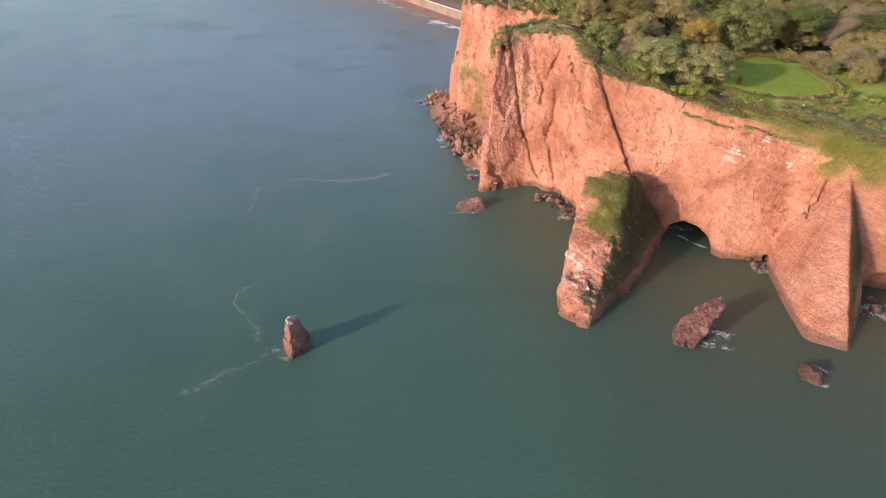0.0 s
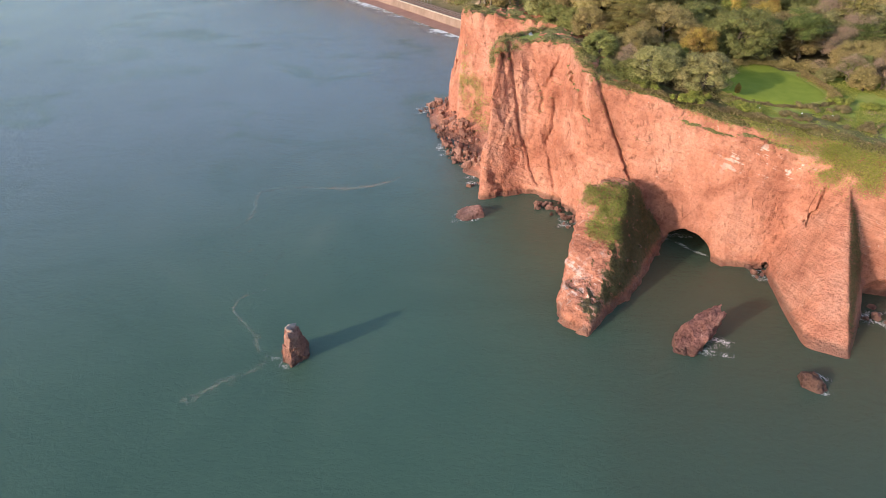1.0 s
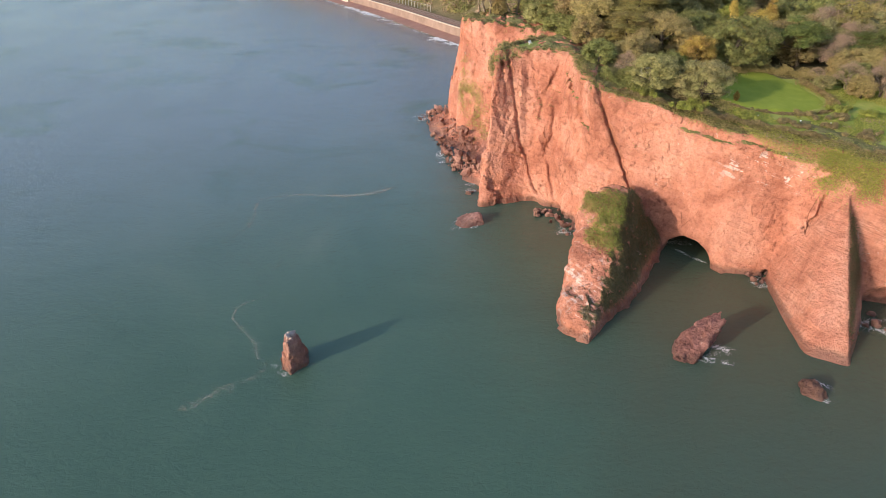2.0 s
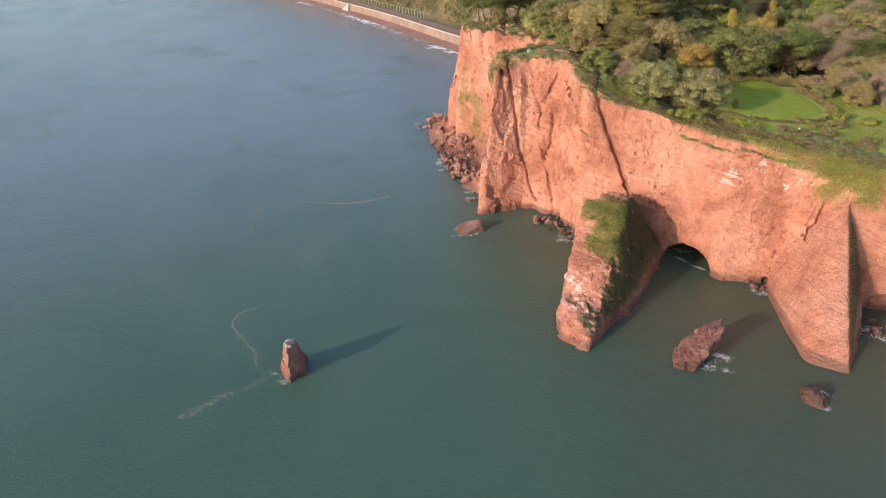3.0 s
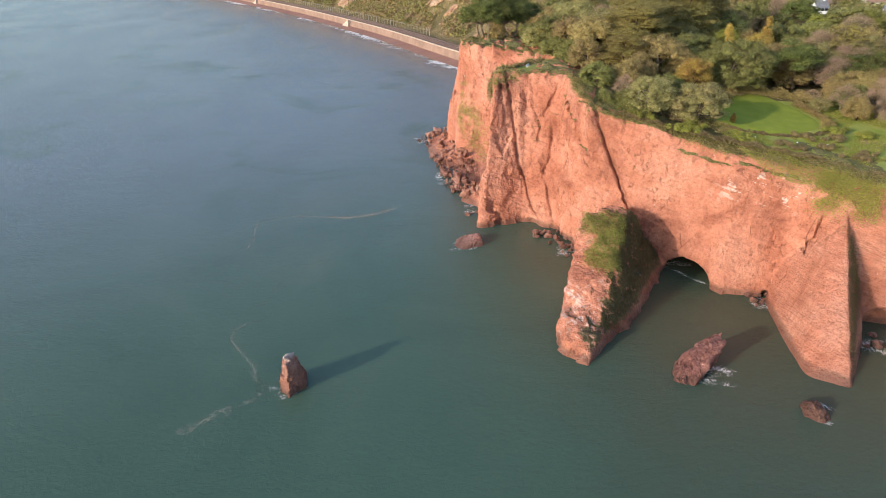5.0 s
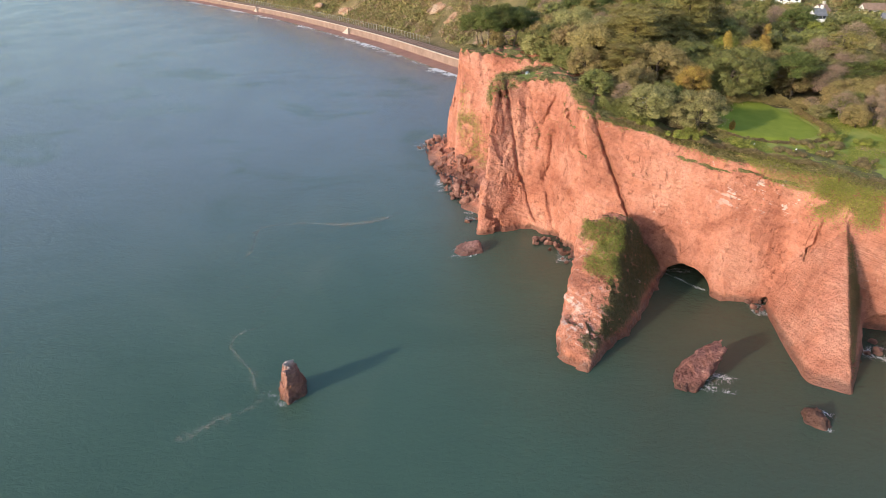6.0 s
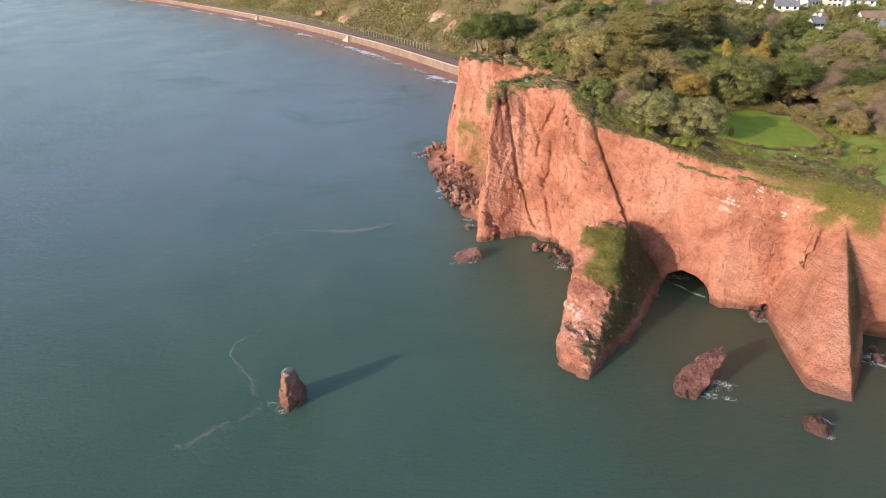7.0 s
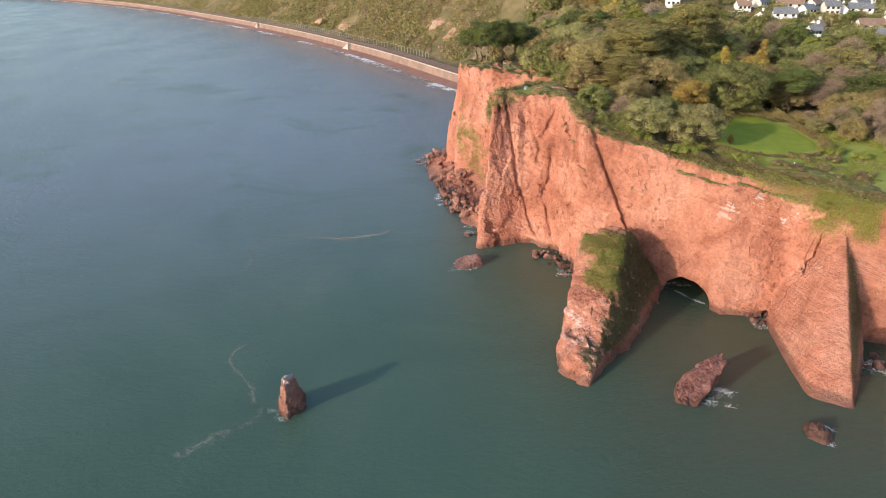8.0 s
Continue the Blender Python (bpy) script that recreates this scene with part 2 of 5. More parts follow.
def polygon_distance(x, y, poly):
    """Signed distance in plan to a closed polygon, negative inside."""
    best, inside = np.full(x.shape, 1e9), np.zeros(x.shape, bool)
    for (ax, ay), (bx, by) in zip(poly, np.roll(poly, -1, axis=0)):
        ex, ey = bx - ax, by - ay
        wx, wy = x - ax, y - ay
        t = np.clip((wx * ex + wy * ey) / (ex * ex + ey * ey + 1e-9), 0, 1)
        best = np.minimum(best, (wx - ex * t) ** 2 + (wy - ey * t) ** 2)
        if ay != by:
            inside ^= ((ay > y) != (by > y)) & (x < (bx - ax) * (y - ay) / (by - ay) + ax)
    return np.where(inside, -1, 1) * np.sqrt(best)


def plane_through(p, a, b, c, inner):
    """Signed distance to the plane through three points; negative on the side of the point inner."""
    a, b, c, inner = (np.array(v, float) for v in (a, b, c, inner))
    n = np.cross(b - a, c - a)
    n /= np.linalg.norm(n)
    if (inner - a) @ n > 0:
        n = -n
    return (p - a) @ n


def surface(d, origin, h):
    """Mesh of the zero level of the field d (negative inside) on a grid of spacing h: vertices and quads."""
    inside = d < 0
    nx, ny, nz = (s - 1 for s in d.shape)
    count = np.zeros((nx, ny, nz), np.int8)
    corners = [(c & 1, c >> 1 & 1, c >> 2) for c in range(8)]
    for i, j, k in corners:
        count += inside[i:nx + i, j:ny + j, k:nz + k]
    active = np.argwhere((count > 0) & (count < 8))
    number = np.full((nx, ny, nz), -1, np.int64)
    number[tuple(active.T)] = np.arange(len(active))
    values = [d[tuple((active + c).T)] for c in corners]
    total, hits = np.zeros((len(active), 3)), np.zeros(len(active))
    for a in range(8):
        for axis in range(3):
            if corners[a][axis] == 0:
                b = a | 1 << axis
                va, vb = values[a], values[b]
                cross = (va < 0) != (vb < 0)
                t = np.where(cross, va / np.where(va == vb, 1, va - vb), 0)
                at = np.array(corners[a], float)[None] + t[:, None] * np.eye(3)[axis]
                total += at * cross[:, None]
                hits += cross
    verts = (active + total / hits[:, None]) * h + np.array(origin)
    faces = []
    for axis in range(3):
        u, v = (axis + 1) % 3, (axis + 2) % 3
        lo, hi = [slice(None)] * 3, [slice(None)] * 3
        lo[axis], hi[axis] = slice(0, -1), slice(1, None)
        change = np.argwhere(inside[tuple(lo)] != inside[tuple(hi)])
        change = change[(change[:, u] > 0) & (change[:, v] > 0) & (change[:, u] < d.shape[u] - 1) & (change[:, v] < d.shape[v] - 1)]
        eu, ev = np.eye(3, dtype=int)[u], np.eye(3, dtype=int)[v]
        quad = np.stack([number[tuple((change - o).T)] for o in (eu + ev, ev, 0 * eu, eu)], axis=1)
        out = inside[tuple(change.T)]
        quad[~out] = quad[~out][:, ::-1]
        faces.append(quad)
    return verts, np.concatenate(faces)


def mesh_of(name, verts, faces, mat, smooth=True):
    me = bpy.data.meshes.new(name)
    verts, faces = np.asarray(verts, np.float32), np.asarray(faces, np.int32)
    n = faces.shape[1]
    me.vertices.add(len(verts))
    me.vertices.foreach_set("co", verts.ravel())
    me.loops.add(faces.size)
    me.loops.foreach_set("vertex_index", faces.ravel())
    me.polygons.add(len(faces))
    me.polygons.foreach_set("loop_start", np.arange(0, faces.size, n, dtype=np.int32))
    me.polygons.foreach_set("use_smooth", np.full(len(faces), smooth))
    me.update(calc_edges=True)
    if mat:
        me.materials.append(mat)
    return me


def grid_points(lo, hi, h):
    axes = [np.arange(a, b + h, h) for a, b in zip(lo, hi)]
    return axes, np.meshgrid(*axes, indexing="ij")


def solid(lo, hi, h, field):
    axes, (X, Y, Z) = grid_points(lo, hi, h)
    d = field(np.stack([X.ravel(), Y.ravel(), Z.ravel()], axis=1)).reshape(X.shape)
    return surface(d, lo, h)


def part(name, me, parent, label=""):
    ob = new(name, me)
    ob.parent = parent
    return tagged(ob, label)


# ---------------------------------------------------------------- lie of the land
# foot (x, y) and brink (x, y, z) of the cliff, going along the shore
SHORE = [
    (34, 310, 40, 308, 36), (20, 275, 26, 268, 36), (4, 260, 9, 252, 36.5), (1.2, 242, 6.0, 239, 37),
    (5, 224, 12.5, 230, 37.5), (17, 211, 32, 222, 37.5), (17, 197, 29, 206, 38), (12.5, 174, 16.2, 188, 38.5),
    (10.6, 163, 13.8, 173, 36.5), (22.5, 166.5, 23, 176, 39), (31, 160, 31.5, 171.5, 39), (36, 150, 35.0, 151, 36.5),
]
SHORE += [
    (45, 142, 42.5, 147.8, 34), (53, 138, 53.4, 140, 33), (63, 125, 63.9, 134, 31.5), (75, 124, 74.2, 129, 30.5),
    (82, 113, 81.5, 121.5, 29.5), (91, 110, 87.4, 117.4, 29), (112, 104, 106, 109, 29),
]
FOOT = np.array([(a, b) for a, b, *_ in SHORE] + [(180, 88), (180, 320)], float)
BRINK = np.array([(c, e) for _, _, c, e, _ in SHORE] + [(180, 92), (180, 320)], float)
TOPS = np.array([(c, e, z) for _, _, c, e, z in SHORE], float)


def curved(points, steps):
    """A smooth line through the points."""
    p = np.array(points, float)
    p = np.concatenate([[2 * p[0] - p[1]], p, [2 * p[-1] - p[-2]]])
    t = np.linspace(0, 1, steps, endpoint=False)[:, None]
    out = []
    for a, b, c, e in zip(p, p[1:], p[2:], p[3:]):
        out.append(0.5 * (2 * b + (c - a) * t + (2 * a - 5 * b + 4 * c - e) * t ** 2 + (3 * b - a - 3 * c + e) * t ** 3))
    return np.concatenate([*out, p[-2:-1]])


WALL = curved([(23, 409), (6, 441), (-76, 603), (-240, 862), (-548, 1262), (-880, 1590), (-1500, 2100)], 7)
HEDGE_LINE = np.array([*BRINK[18::-1], (40, 380), *WALL, (-1500, 4000), (3000, 4000), (3000, -300), (600, -150), (250, 60)], float)
LAND = np.array([*FOOT[18::-1], (34, 380), *WALL, (-1500, 4000), (3000, 4000), (3000, -300), (600, -150), (250, 60)], float)


def plateau(x, y):
    """Height of the turf above the cliff."""
    w = z = 0
    for a, b, c in TOPS:
        k = 1 / ((x - a) ** 2 + (y - b) ** 2 + 30) ** 1.5
        w, z = w + k, z + k * c
    z = z / w
    return z + 9 * ease(y, 200, 430) + 3 * ease(x, 90, 240)


def land_height(x, y, sunk=False):
    """Height of the land; sunk: dropped out of sight where the cliff's own top covers it."""
    d = -polygon_distance(x, y, LAND)
    flat = np.stack([x, y, 0 * x], axis=1)
    rough = fractal(flat, 22, 4)
    near = plateau(x, y) + 0.25 * rough
    if sunk:
        inner = -polygon_distance(x, y, HEDGE_LINE)
        near = near - 0.05 - (near + 6) * (1 - ease(inner, 12.5, 15.5))
    gully = 7 * fractal(flat, 60, 3)
    far = np.where(d < -28, -6, 1.2 + 0.10 * d)
    far = np.where(d > 0, 1.2 + 5.1 * ease(d, 3, 13), far)
    bank = 6.3 + 60 * ease(d + gully, 16, 110) + 2.5 * rough * ease(d, 17, 40) + 10 * ease(d, 110, 500)
    far = np.where(d > 16, bank, far)
    k = ease(y - 0.25 * np.maximum(x, 0), 310, 420)
    return near * (1 - k) + far * k


def terrain():
    xs = np.unique(np.concatenate([np.arange(-4000, -900, 200), np.arange(-900, -400, 15), np.arange(-400, -150, 5), np.arange(-150, 330, 3.0), np.arange(330, 900, 15), np.arange(900, 4001, 200)]))
    ys = np.unique(np.concatenate([np.arange(-4000, 40, 300), np.arange(40, 330, 3.0), np.arange(330, 760, 4.0), np.arange(760, 1700, 12), np.arange(1700, 4201, 200)]))
    X, Y = np.meshgrid(xs, ys, indexing="ij")
    z = land_height(X.ravel(), Y.ravel(), sunk=True)
    i = np.arange(X.size).reshape(X.shape)
    faces = np.stack([i[:-1, :-1].ravel(), i[1:, :-1].ravel(), i[1:, 1:].ravel(), i[:-1, 1:].ravel()], axis=1)
    return mesh_of("ground", np.stack([X.ravel(), Y.ravel(), z], axis=1), faces, turf)


tagged(new("ground", terrain()), "rolling turf and scrub land behind the cliffs", "ground", kind="structure")

sea_mesh = bpy.data.meshes.new("sea")
bm = bmesh.new()
bmesh.ops.create_grid(bm, x_segments=8, y_segments=8, size=5000)
bm.to_mesh(sea_mesh)
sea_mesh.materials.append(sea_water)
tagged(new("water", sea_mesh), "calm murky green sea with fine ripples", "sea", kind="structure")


# ---------------------------------------------------------------- cliff
def groove(p, line, width, depth):
    """Depth of a fissure that follows a line of (x, z) down the face."""
    zs = np.array([z for _, z in line])
    xs = np.array([x for x, _ in line])
    order = np.argsort(zs)
    at = np.interp(p[:, 2], zs[order], xs[order]) + 0.55 * fractal(p, 4, 3)
    live = ease(p[:, 2], zs.min() - 1, zs.min() + 1) * (1 - ease(p[:, 2], zs.max() - 1, zs.max() + 3))
    return depth * np.exp(-((p[:, 0] - at) / width) ** 2) * live


def cliff_field(x, y, z, top, foot, gully):
    """The cliff's field at the points x, y of one level z."""
    p = np.stack([x, y, np.full(x.shape, z)], axis=1)
    v = min(max(z / 36, 0), 1.1)
    d = polygon_distance(x, y, FOOT * (1 - v) + BRINK * v)
    d = smooth_max(d, (z - top + 0.55 * np.maximum(-d - 14, 0)) * 0.8, 1.2)
    # talus bank under the gully
    talus = np.maximum(foot - (8.5 - z * 2.4) * gully, z - 5)
    d = smooth_min(d, np.where(gully > 0.02, talus, 50), 2.0)
    # the dipping buttress
    core = (76, 104, 4)
    but = plane_through(p, (71.2, 121, 0), (67.2, 96, 0), (77.8, 119, 16), core)
    but = smooth_max(but, plane_through(p, (67.4, 95.2, 0), (72.6, 92.4, 0), (79.0, 112, 17), core), 1.6)
    but = smooth_max(but, plane_through(p, (74.9, 94.4, 0), (84.5, 107.4, 0), (80.7, 113.0, 16), core), 0.25)
    but = smooth_max(but, y - 128, 1)
    d = smooth_min(d, but, 0.7)
    near = np.abs(d) < 3
    q = p[near]
    e = d[near]
    tilt = q @ np.array(BEDDING)
    head = 1 - ease(q[:, 0], 30, 44)
    e -= 0.35 + 0.35 * head
    calm = 1 - 0.8 * ease(q[:, 0], 63, 69) * (1 - ease(q[:, 1], 117, 123))
    beds = fractal(np.stack([q[:, 0] * 0.06, q[:, 1] * 0.06, tilt], axis=1), 1.3, 3)
    e += 0.16 * beds
    e += (0.55 + 0.45 * head) * fractal(q * (1, 1, 0.6), 8, 3, 0.5) * calm
    e += 1.1 * ease(q[:, 2] - top[near] + 3.4 + 0.8 * fractal(q, 6, 2), 0, 0.6) * ease(q[:, 0], 49, 56) * (1 - ease(q[:, 0], 76, 80))
    warp = 0.5 * fractal(q, 3, 2)[:, None]
    e += (0.26 + 0.36 * head) * calm * fractured(q * (1, 1, 0.5) + warp, 5.5)
    e += (0.12 + 0.06 * head) * calm * fractured(q * (1, 1, 0.8) + warp, 2.4, 11)
    ledge = tilt / 1.9 + 0.8 * fractal(q, 9, 2)
    e += 0.30 * calm * (ledge - np.floor(ledge)) * ease(fractal(q + 21, 8, 2), -0.1, 0.4)
    # runnels down the upper face
    run = fractal(np.stack([q[:, 0], q[:, 1], q[:, 2] * 0.12], axis=1), 2.6, 2)
    e += 0.75 * np.maximum(run, -0.2) * ease(q[:, 2], 20, 37) * (0.25 + 0.75 * head)
    e += groove(q, [(17.5, 38), (18.5, 33), (20.0, 23), (21.7, 15), (26, 3)], 0.38, 1.25) * (q[:, 1] < 185)
    e += groove(q, [(30.7, 36.8), (29.0, 32.2), (27.1, 28.2), (25.9, 22.6)], 0.9, 1.5) * (q[:, 1] < 182) * (q[:, 0] < 36)
    e += groove(q, [(32.3, 38.2), (32.9, 33.7), (33.8, 29.9), (35.6, 25.2)], 0.7, 1.0) * (q[:, 1] < 182) * (q[:, 0] < 36)
    e += groove(q, [(23.0, 38.3), (24.9, 32.2), (26.3, 26.3)], 0.6, 0.8) * (q[:, 1] < 182) * (q[:, 0] < 36)
    e += groove(q, [(29.9, 26.3), (29.2, 20.1), (28.4, 13.5), (30.4, 3.0)], 0.5, 0.8) * (q[:, 1] < 182) * (q[:, 0] < 36)
    e += groove(q, [(34.8, 21.2), (33.5, 14.3), (34.8, 9.6)], 0.4, 0.6) * (q[:, 1] < 182) * (q[:, 0] < 36)
    e += groove(q, [(37.6, 33), (41.2, 23.5), (44, 16), (47, 8)], 0.42, 1.8) * (q[:, 1] > 135)
    e += groove(q, [(15.6, 38), (16.2, 30), (16.6, 26)], 0.3, 0.8) * (q[:, 1] < 185)
    e += groove(q, [(74.5, 1), (77.5, 13), (79.3, 20)], 0.45, 1.3) * (q[:, 1] < 130) * (q[:, 1] > 116.5)
    # notches at the foot
    for cx, cy, r, hgt in ((29, 159, 3.2, 3.5), (24.5, 164, 2.2, 2.5), (73.5, 124.0, 1.8, 1.8), (91, 108, 6.5, 5.5)):
        hole = (np.sqrt(((q[:, 0] - cx) / r) ** 2 + ((q[:, 1] - cy) / r) ** 2 + (q[:, 2] / hgt) ** 2) - 1) * min(r, hgt)
        e = smooth_max(e, -hole, 0.7)
    d[near] = e
    # the sea cave runs back into the rock
    cave = np.sqrt(((x - 56.2 - 0.5 * (y - 130)) / 6.2) ** 2 + (z / 4.7) ** 2)
    cave = np.maximum((cave - 1) * 4.5, y - 149) + 0.3 * fractal(p, 3, 2)
    cave = np.maximum(cave, 118 - y)
    return smooth_max(d, -cave, 0.8)


def cliff_solid(lo, hi, h):
    (xs, ys, zs), _ = grid_points(lo, hi, h)
    x, y = (g.ravel() for g in np.meshgrid(xs, ys, indexing="ij"))
    top, foot = plateau(x, y), polygon_distance(x, y, FOOT)
    gully = ease(y, 174, 184) * (1 - ease(y, 246, 258))
    d = np.empty((len(xs), len(ys), len(zs)), np.float32)
    live = (foot > -34) & ((foot < 9) | ((x > 60) & (x < 92) & (y < 130) & (foot < 34)))
    for k, z in enumerate(zs):
        level = np.where(foot > 0, 5.0, -5.0)
        level[live] = cliff_field(x[live], y[live], z, top[live], foot[live], gully[live])
        level = np.maximum(level, np.where(live, -9, z - top + 9))
        d[:, :, k] = level.reshape(len(xs), len(ys))
    return surface(d, lo, h)


def refined(verts, faces, chosen):
    """Splits the chosen quads in four; the rest stay as they are."""
    part_faces, rest = faces[chosen], faces[~chosen]
    a, b = part_faces, np.roll(part_faces, -1, axis=1)
    key = np.minimum(a, b).astype(np.int64) * len(verts) + np.maximum(a, b)
    edges, back = np.unique(key, return_inverse=True)
    mids = 0.5 * (verts[edges // len(verts)] + verts[edges % len(verts)])
    mid = back.reshape(a.shape) + len(verts)
    centre = np.arange(len(a)) + len(verts) + len(edges)
    out = [np.stack([a[:, k], mid[:, k], centre, mid[:, k - 1]], axis=1) for k in range(4)]
    return np.concatenate([verts, mids, verts[part_faces].mean(axis=1)]), np.concatenate([*out, rest])


def normals(verts, faces):
    n = np.cross(verts[faces[:, 2]] - verts[faces[:, 0]], verts[faces[:, 3]] - verts[faces[:, 1]])
    total = np.stack([np.bincount(faces.ravel(), np.repeat(n[:, k], 4), len(verts)) for k in range(3)], axis=1)
    return total / (np.linalg.norm(total, axis=1)[:, None] + 1e-9)


def weathered(verts, faces, strength):
    """Chips, small slabs and open bedding joints on a rock surface; strength is one number a vertex."""
    live = strength > 0.01
    q = verts[live]
    tilt = q @ np.array(BEDDING)
    warp = 0.25 * fractal(q, 1.5, 2)[:, None]
    push = 0.17 * fractured(q * (0.8, 0.8, 1.3) + warp, 1.25, 3) + 0.10 * fractured(q + warp, 0.6, 17) + 0.06 * fractal(q, 0.8, 2)
    bed = tilt / 1.3 + 0.5 * fractal(q, 5, 2)
    bed = bed - np.floor(bed)
    open_joint = ease(fractal(q + 33, 6, 3), 0.0, 0.45)
    push -= 0.16 * np.exp(-((bed - 0.5) / 0.13) ** 2) * open_joint
    holes = fractal(q * (0.7, 0.7, 1.2) + 90, 1.6, 2)
    push -= 0.30 * ease(holes, 0.5, 0.8)
    out = verts.copy()
    out[live] += normals(verts, faces)[live] * (push * strength[live])[:, None]
    return out


def cliff_shape():
    verts, faces = cliff_solid((-6, 88, -1.6), (108, 272, 41.6), 0.43)
    inland = -polygon_distance(verts[:, 0], verts[:, 1], BRINK)
    faces = faces[(inland[faces].min(axis=1) < 18) & (verts[faces, 2].max(axis=1) > -0.7)]
    used, faces = np.unique(faces, return_inverse=True)
    verts, inland, faces = verts[used], inland[used], faces.reshape(-1, 4)
    verts, faces = refined(verts, faces, (inland[faces].max(axis=1) < 2.5) & (verts[faces, 0].max(axis=1) < 100) & (verts[faces, 1].max(axis=1) < 202))
    inland = -polygon_distance(verts[:, 0], verts[:, 1], BRINK)
    calm = 1 - 0.72 * ease(verts[:, 0], 63, 69) * (1 - ease(verts[:, 1], 117, 123))
    strength = (1 - ease(inland, 0.2, 2.0)) * calm * (1 - ease(verts[:, 0], 96, 99)) * (1 - ease(verts[:, 1], 192, 200))
    strength *= 0.36 + 0.2 * (1 - ease(verts[:, 0], 30, 44))
    return weathered(verts, faces, strength), faces


cliff_mesh = mesh_of("cliff", *cliff_shape(), sandstone)
tagged(new("cliff", cliff_mesh), "red sandstone sea cliff with fissures, a cave and turf along its brink", "cliff", kind="structure")


# ---------------------------------------------------------------- rock stacks
def z_cut(p):
    """The fin's broken back edge, level with the saddle that joins it to the cliff."""
    return plane_through(p, (38.5, 139.0, 16), (43.5, 136.5, 16), (47.0, 146.0, 0), (34, 117, 4))


def fin_field(p):
    core = (34, 117, 4)
    d = plane_through(p, (23.6, 109.5, 0), (28.2, 126.5, 0), (29.6, 131, 13), core)
    front = plane_through(p, (23.2, 105.0, 0), (26.4, 98.0, 0), (32.3, 111, 8.2), core)
    d = smooth_max(d, front, 1.2)
    d = smooth_max(d, plane_through(p, (31.4, 102.6, 0), (41.0, 114.2, 0), (32.7, 110.8, 8.2), core), 0.6)
    d = smooth_max(d, plane_through(p, (41.4, 115.0, 0), (50.0, 130.6, 0), (40.0, 128.0, 15), core), 1.2)
    d = smooth_max(d, plane_through(p, (31.0, 132.2, 16), (33.5, 118, 10.8), (38.2, 123, 13.7), core), 0.8)
    d = smooth_max(d, plane_through(p, (28.6, 127, 0), (35, 144, 0), (31.0, 132, 16), core), 1.5)
    d = smooth_max(d, plane_through(p, (30, 131, 16.2), (42, 131, 16.6), (38, 140, 16.2), core), 1.0)
    back = smooth_max(plane_through(p, (30, 133.0, 0), (38.5, 139.4, 0), (30, 133.0, 9), core), z_cut(p), 1.0)
    d = smooth_max(d, back, 1.0)
    # worn apron at the seaward foot
    apron = np.sqrt(((p[:, 0] - 26.6) / 3.2) ** 2 + ((p[:, 1] - 106.5) / 7.0) ** 2 + (p[:, 2] / 5.0) ** 2)
    d = smooth_min(d, (apron - 1) * 3.2, 2.0)
    near = np.abs(d) < 4
    q, e = p[near], d[near]
    tilt = q @ np.array(BEDDING)
    e += 0.22 * fractal(np.stack([q[:, 0] * 0.08, q[:, 1] * 0.08, tilt], axis=1), 1.6, 3)
    e += 0.55 * fractal(q, 6, 3, 0.5) + 0.42 * fractured(q * (1, 1, 0.7), 3.6, 5) + 0.16 * fractured(q, 1.7, 9)
    ledge = tilt / 2.4 + 0.5 * fractal(q, 7, 2)
    e += 0.28 * (ledge - np.floor(ledge)) * (1 - ease(q[:, 2], 11, 14))
    d[near] = e
    return d


def fin_shape():
    verts, faces = solid((18, 92, -2), (56, 148, 20), 0.4, fin_field)
    verts, faces = refined(verts, faces, verts[faces, 2].max(axis=1) > -0.5)
    return weathered(verts, faces, np.full(len(verts), 0.45)), faces


fin = mesh_of("rock_fin", *fin_shape(), fin_stone)
rock_fin = tagged(new("rock_fin", fin), "tall leaning red sandstone fin capped and draped with ivy and turf", "sea stack")


# ---------------------------------------------------------------- rocks in the sea
weedy_stone = rock_material("weedy_sandstone", (0.10, 0.05, 0.04), (0.17, 0.085, 0.066), (0.24, 0.135, 0.105), wet=3.2)
block_stone = rock_material("fallen_sandstone", (0.15, 0.07, 0.052), (0.265, 0.128, 0.097), (0.39, 0.215, 0.168), wet=0.9)
pale_topped = rock_material("pale_topped_sandstone", (0.19, 0.082, 0.06), (0.30, 0.145, 0.108), (0.40, 0.225, 0.175), lichen=0.8, wet=1.0, crown=5.6)
def rock_field(planes, core, rough, bed=(0.3, 0.1, 1.0), k=0.5):
    def field(p):
        d = None
        for tri in planes:
            e = plane_through(p, *tri, core)
            d = e if d is None else smooth_max(d, e, k)
        near = np.abs(d) < 1.2
        q = p[near]
        d[near] += rough * (0.5 * fractal(q, 2.6, 5, 0.5) + 0.95 * fractured(q, 1.7, 3) + 0.35 * fractured(q, 0.8, 9))
        d[near] += 0.12 * fractal(np.stack([q[:, 0] * 0.2, q[:, 1] * 0.2, q @ np.array(bed)], axis=1), 0.9, 3)
        return d
    return field


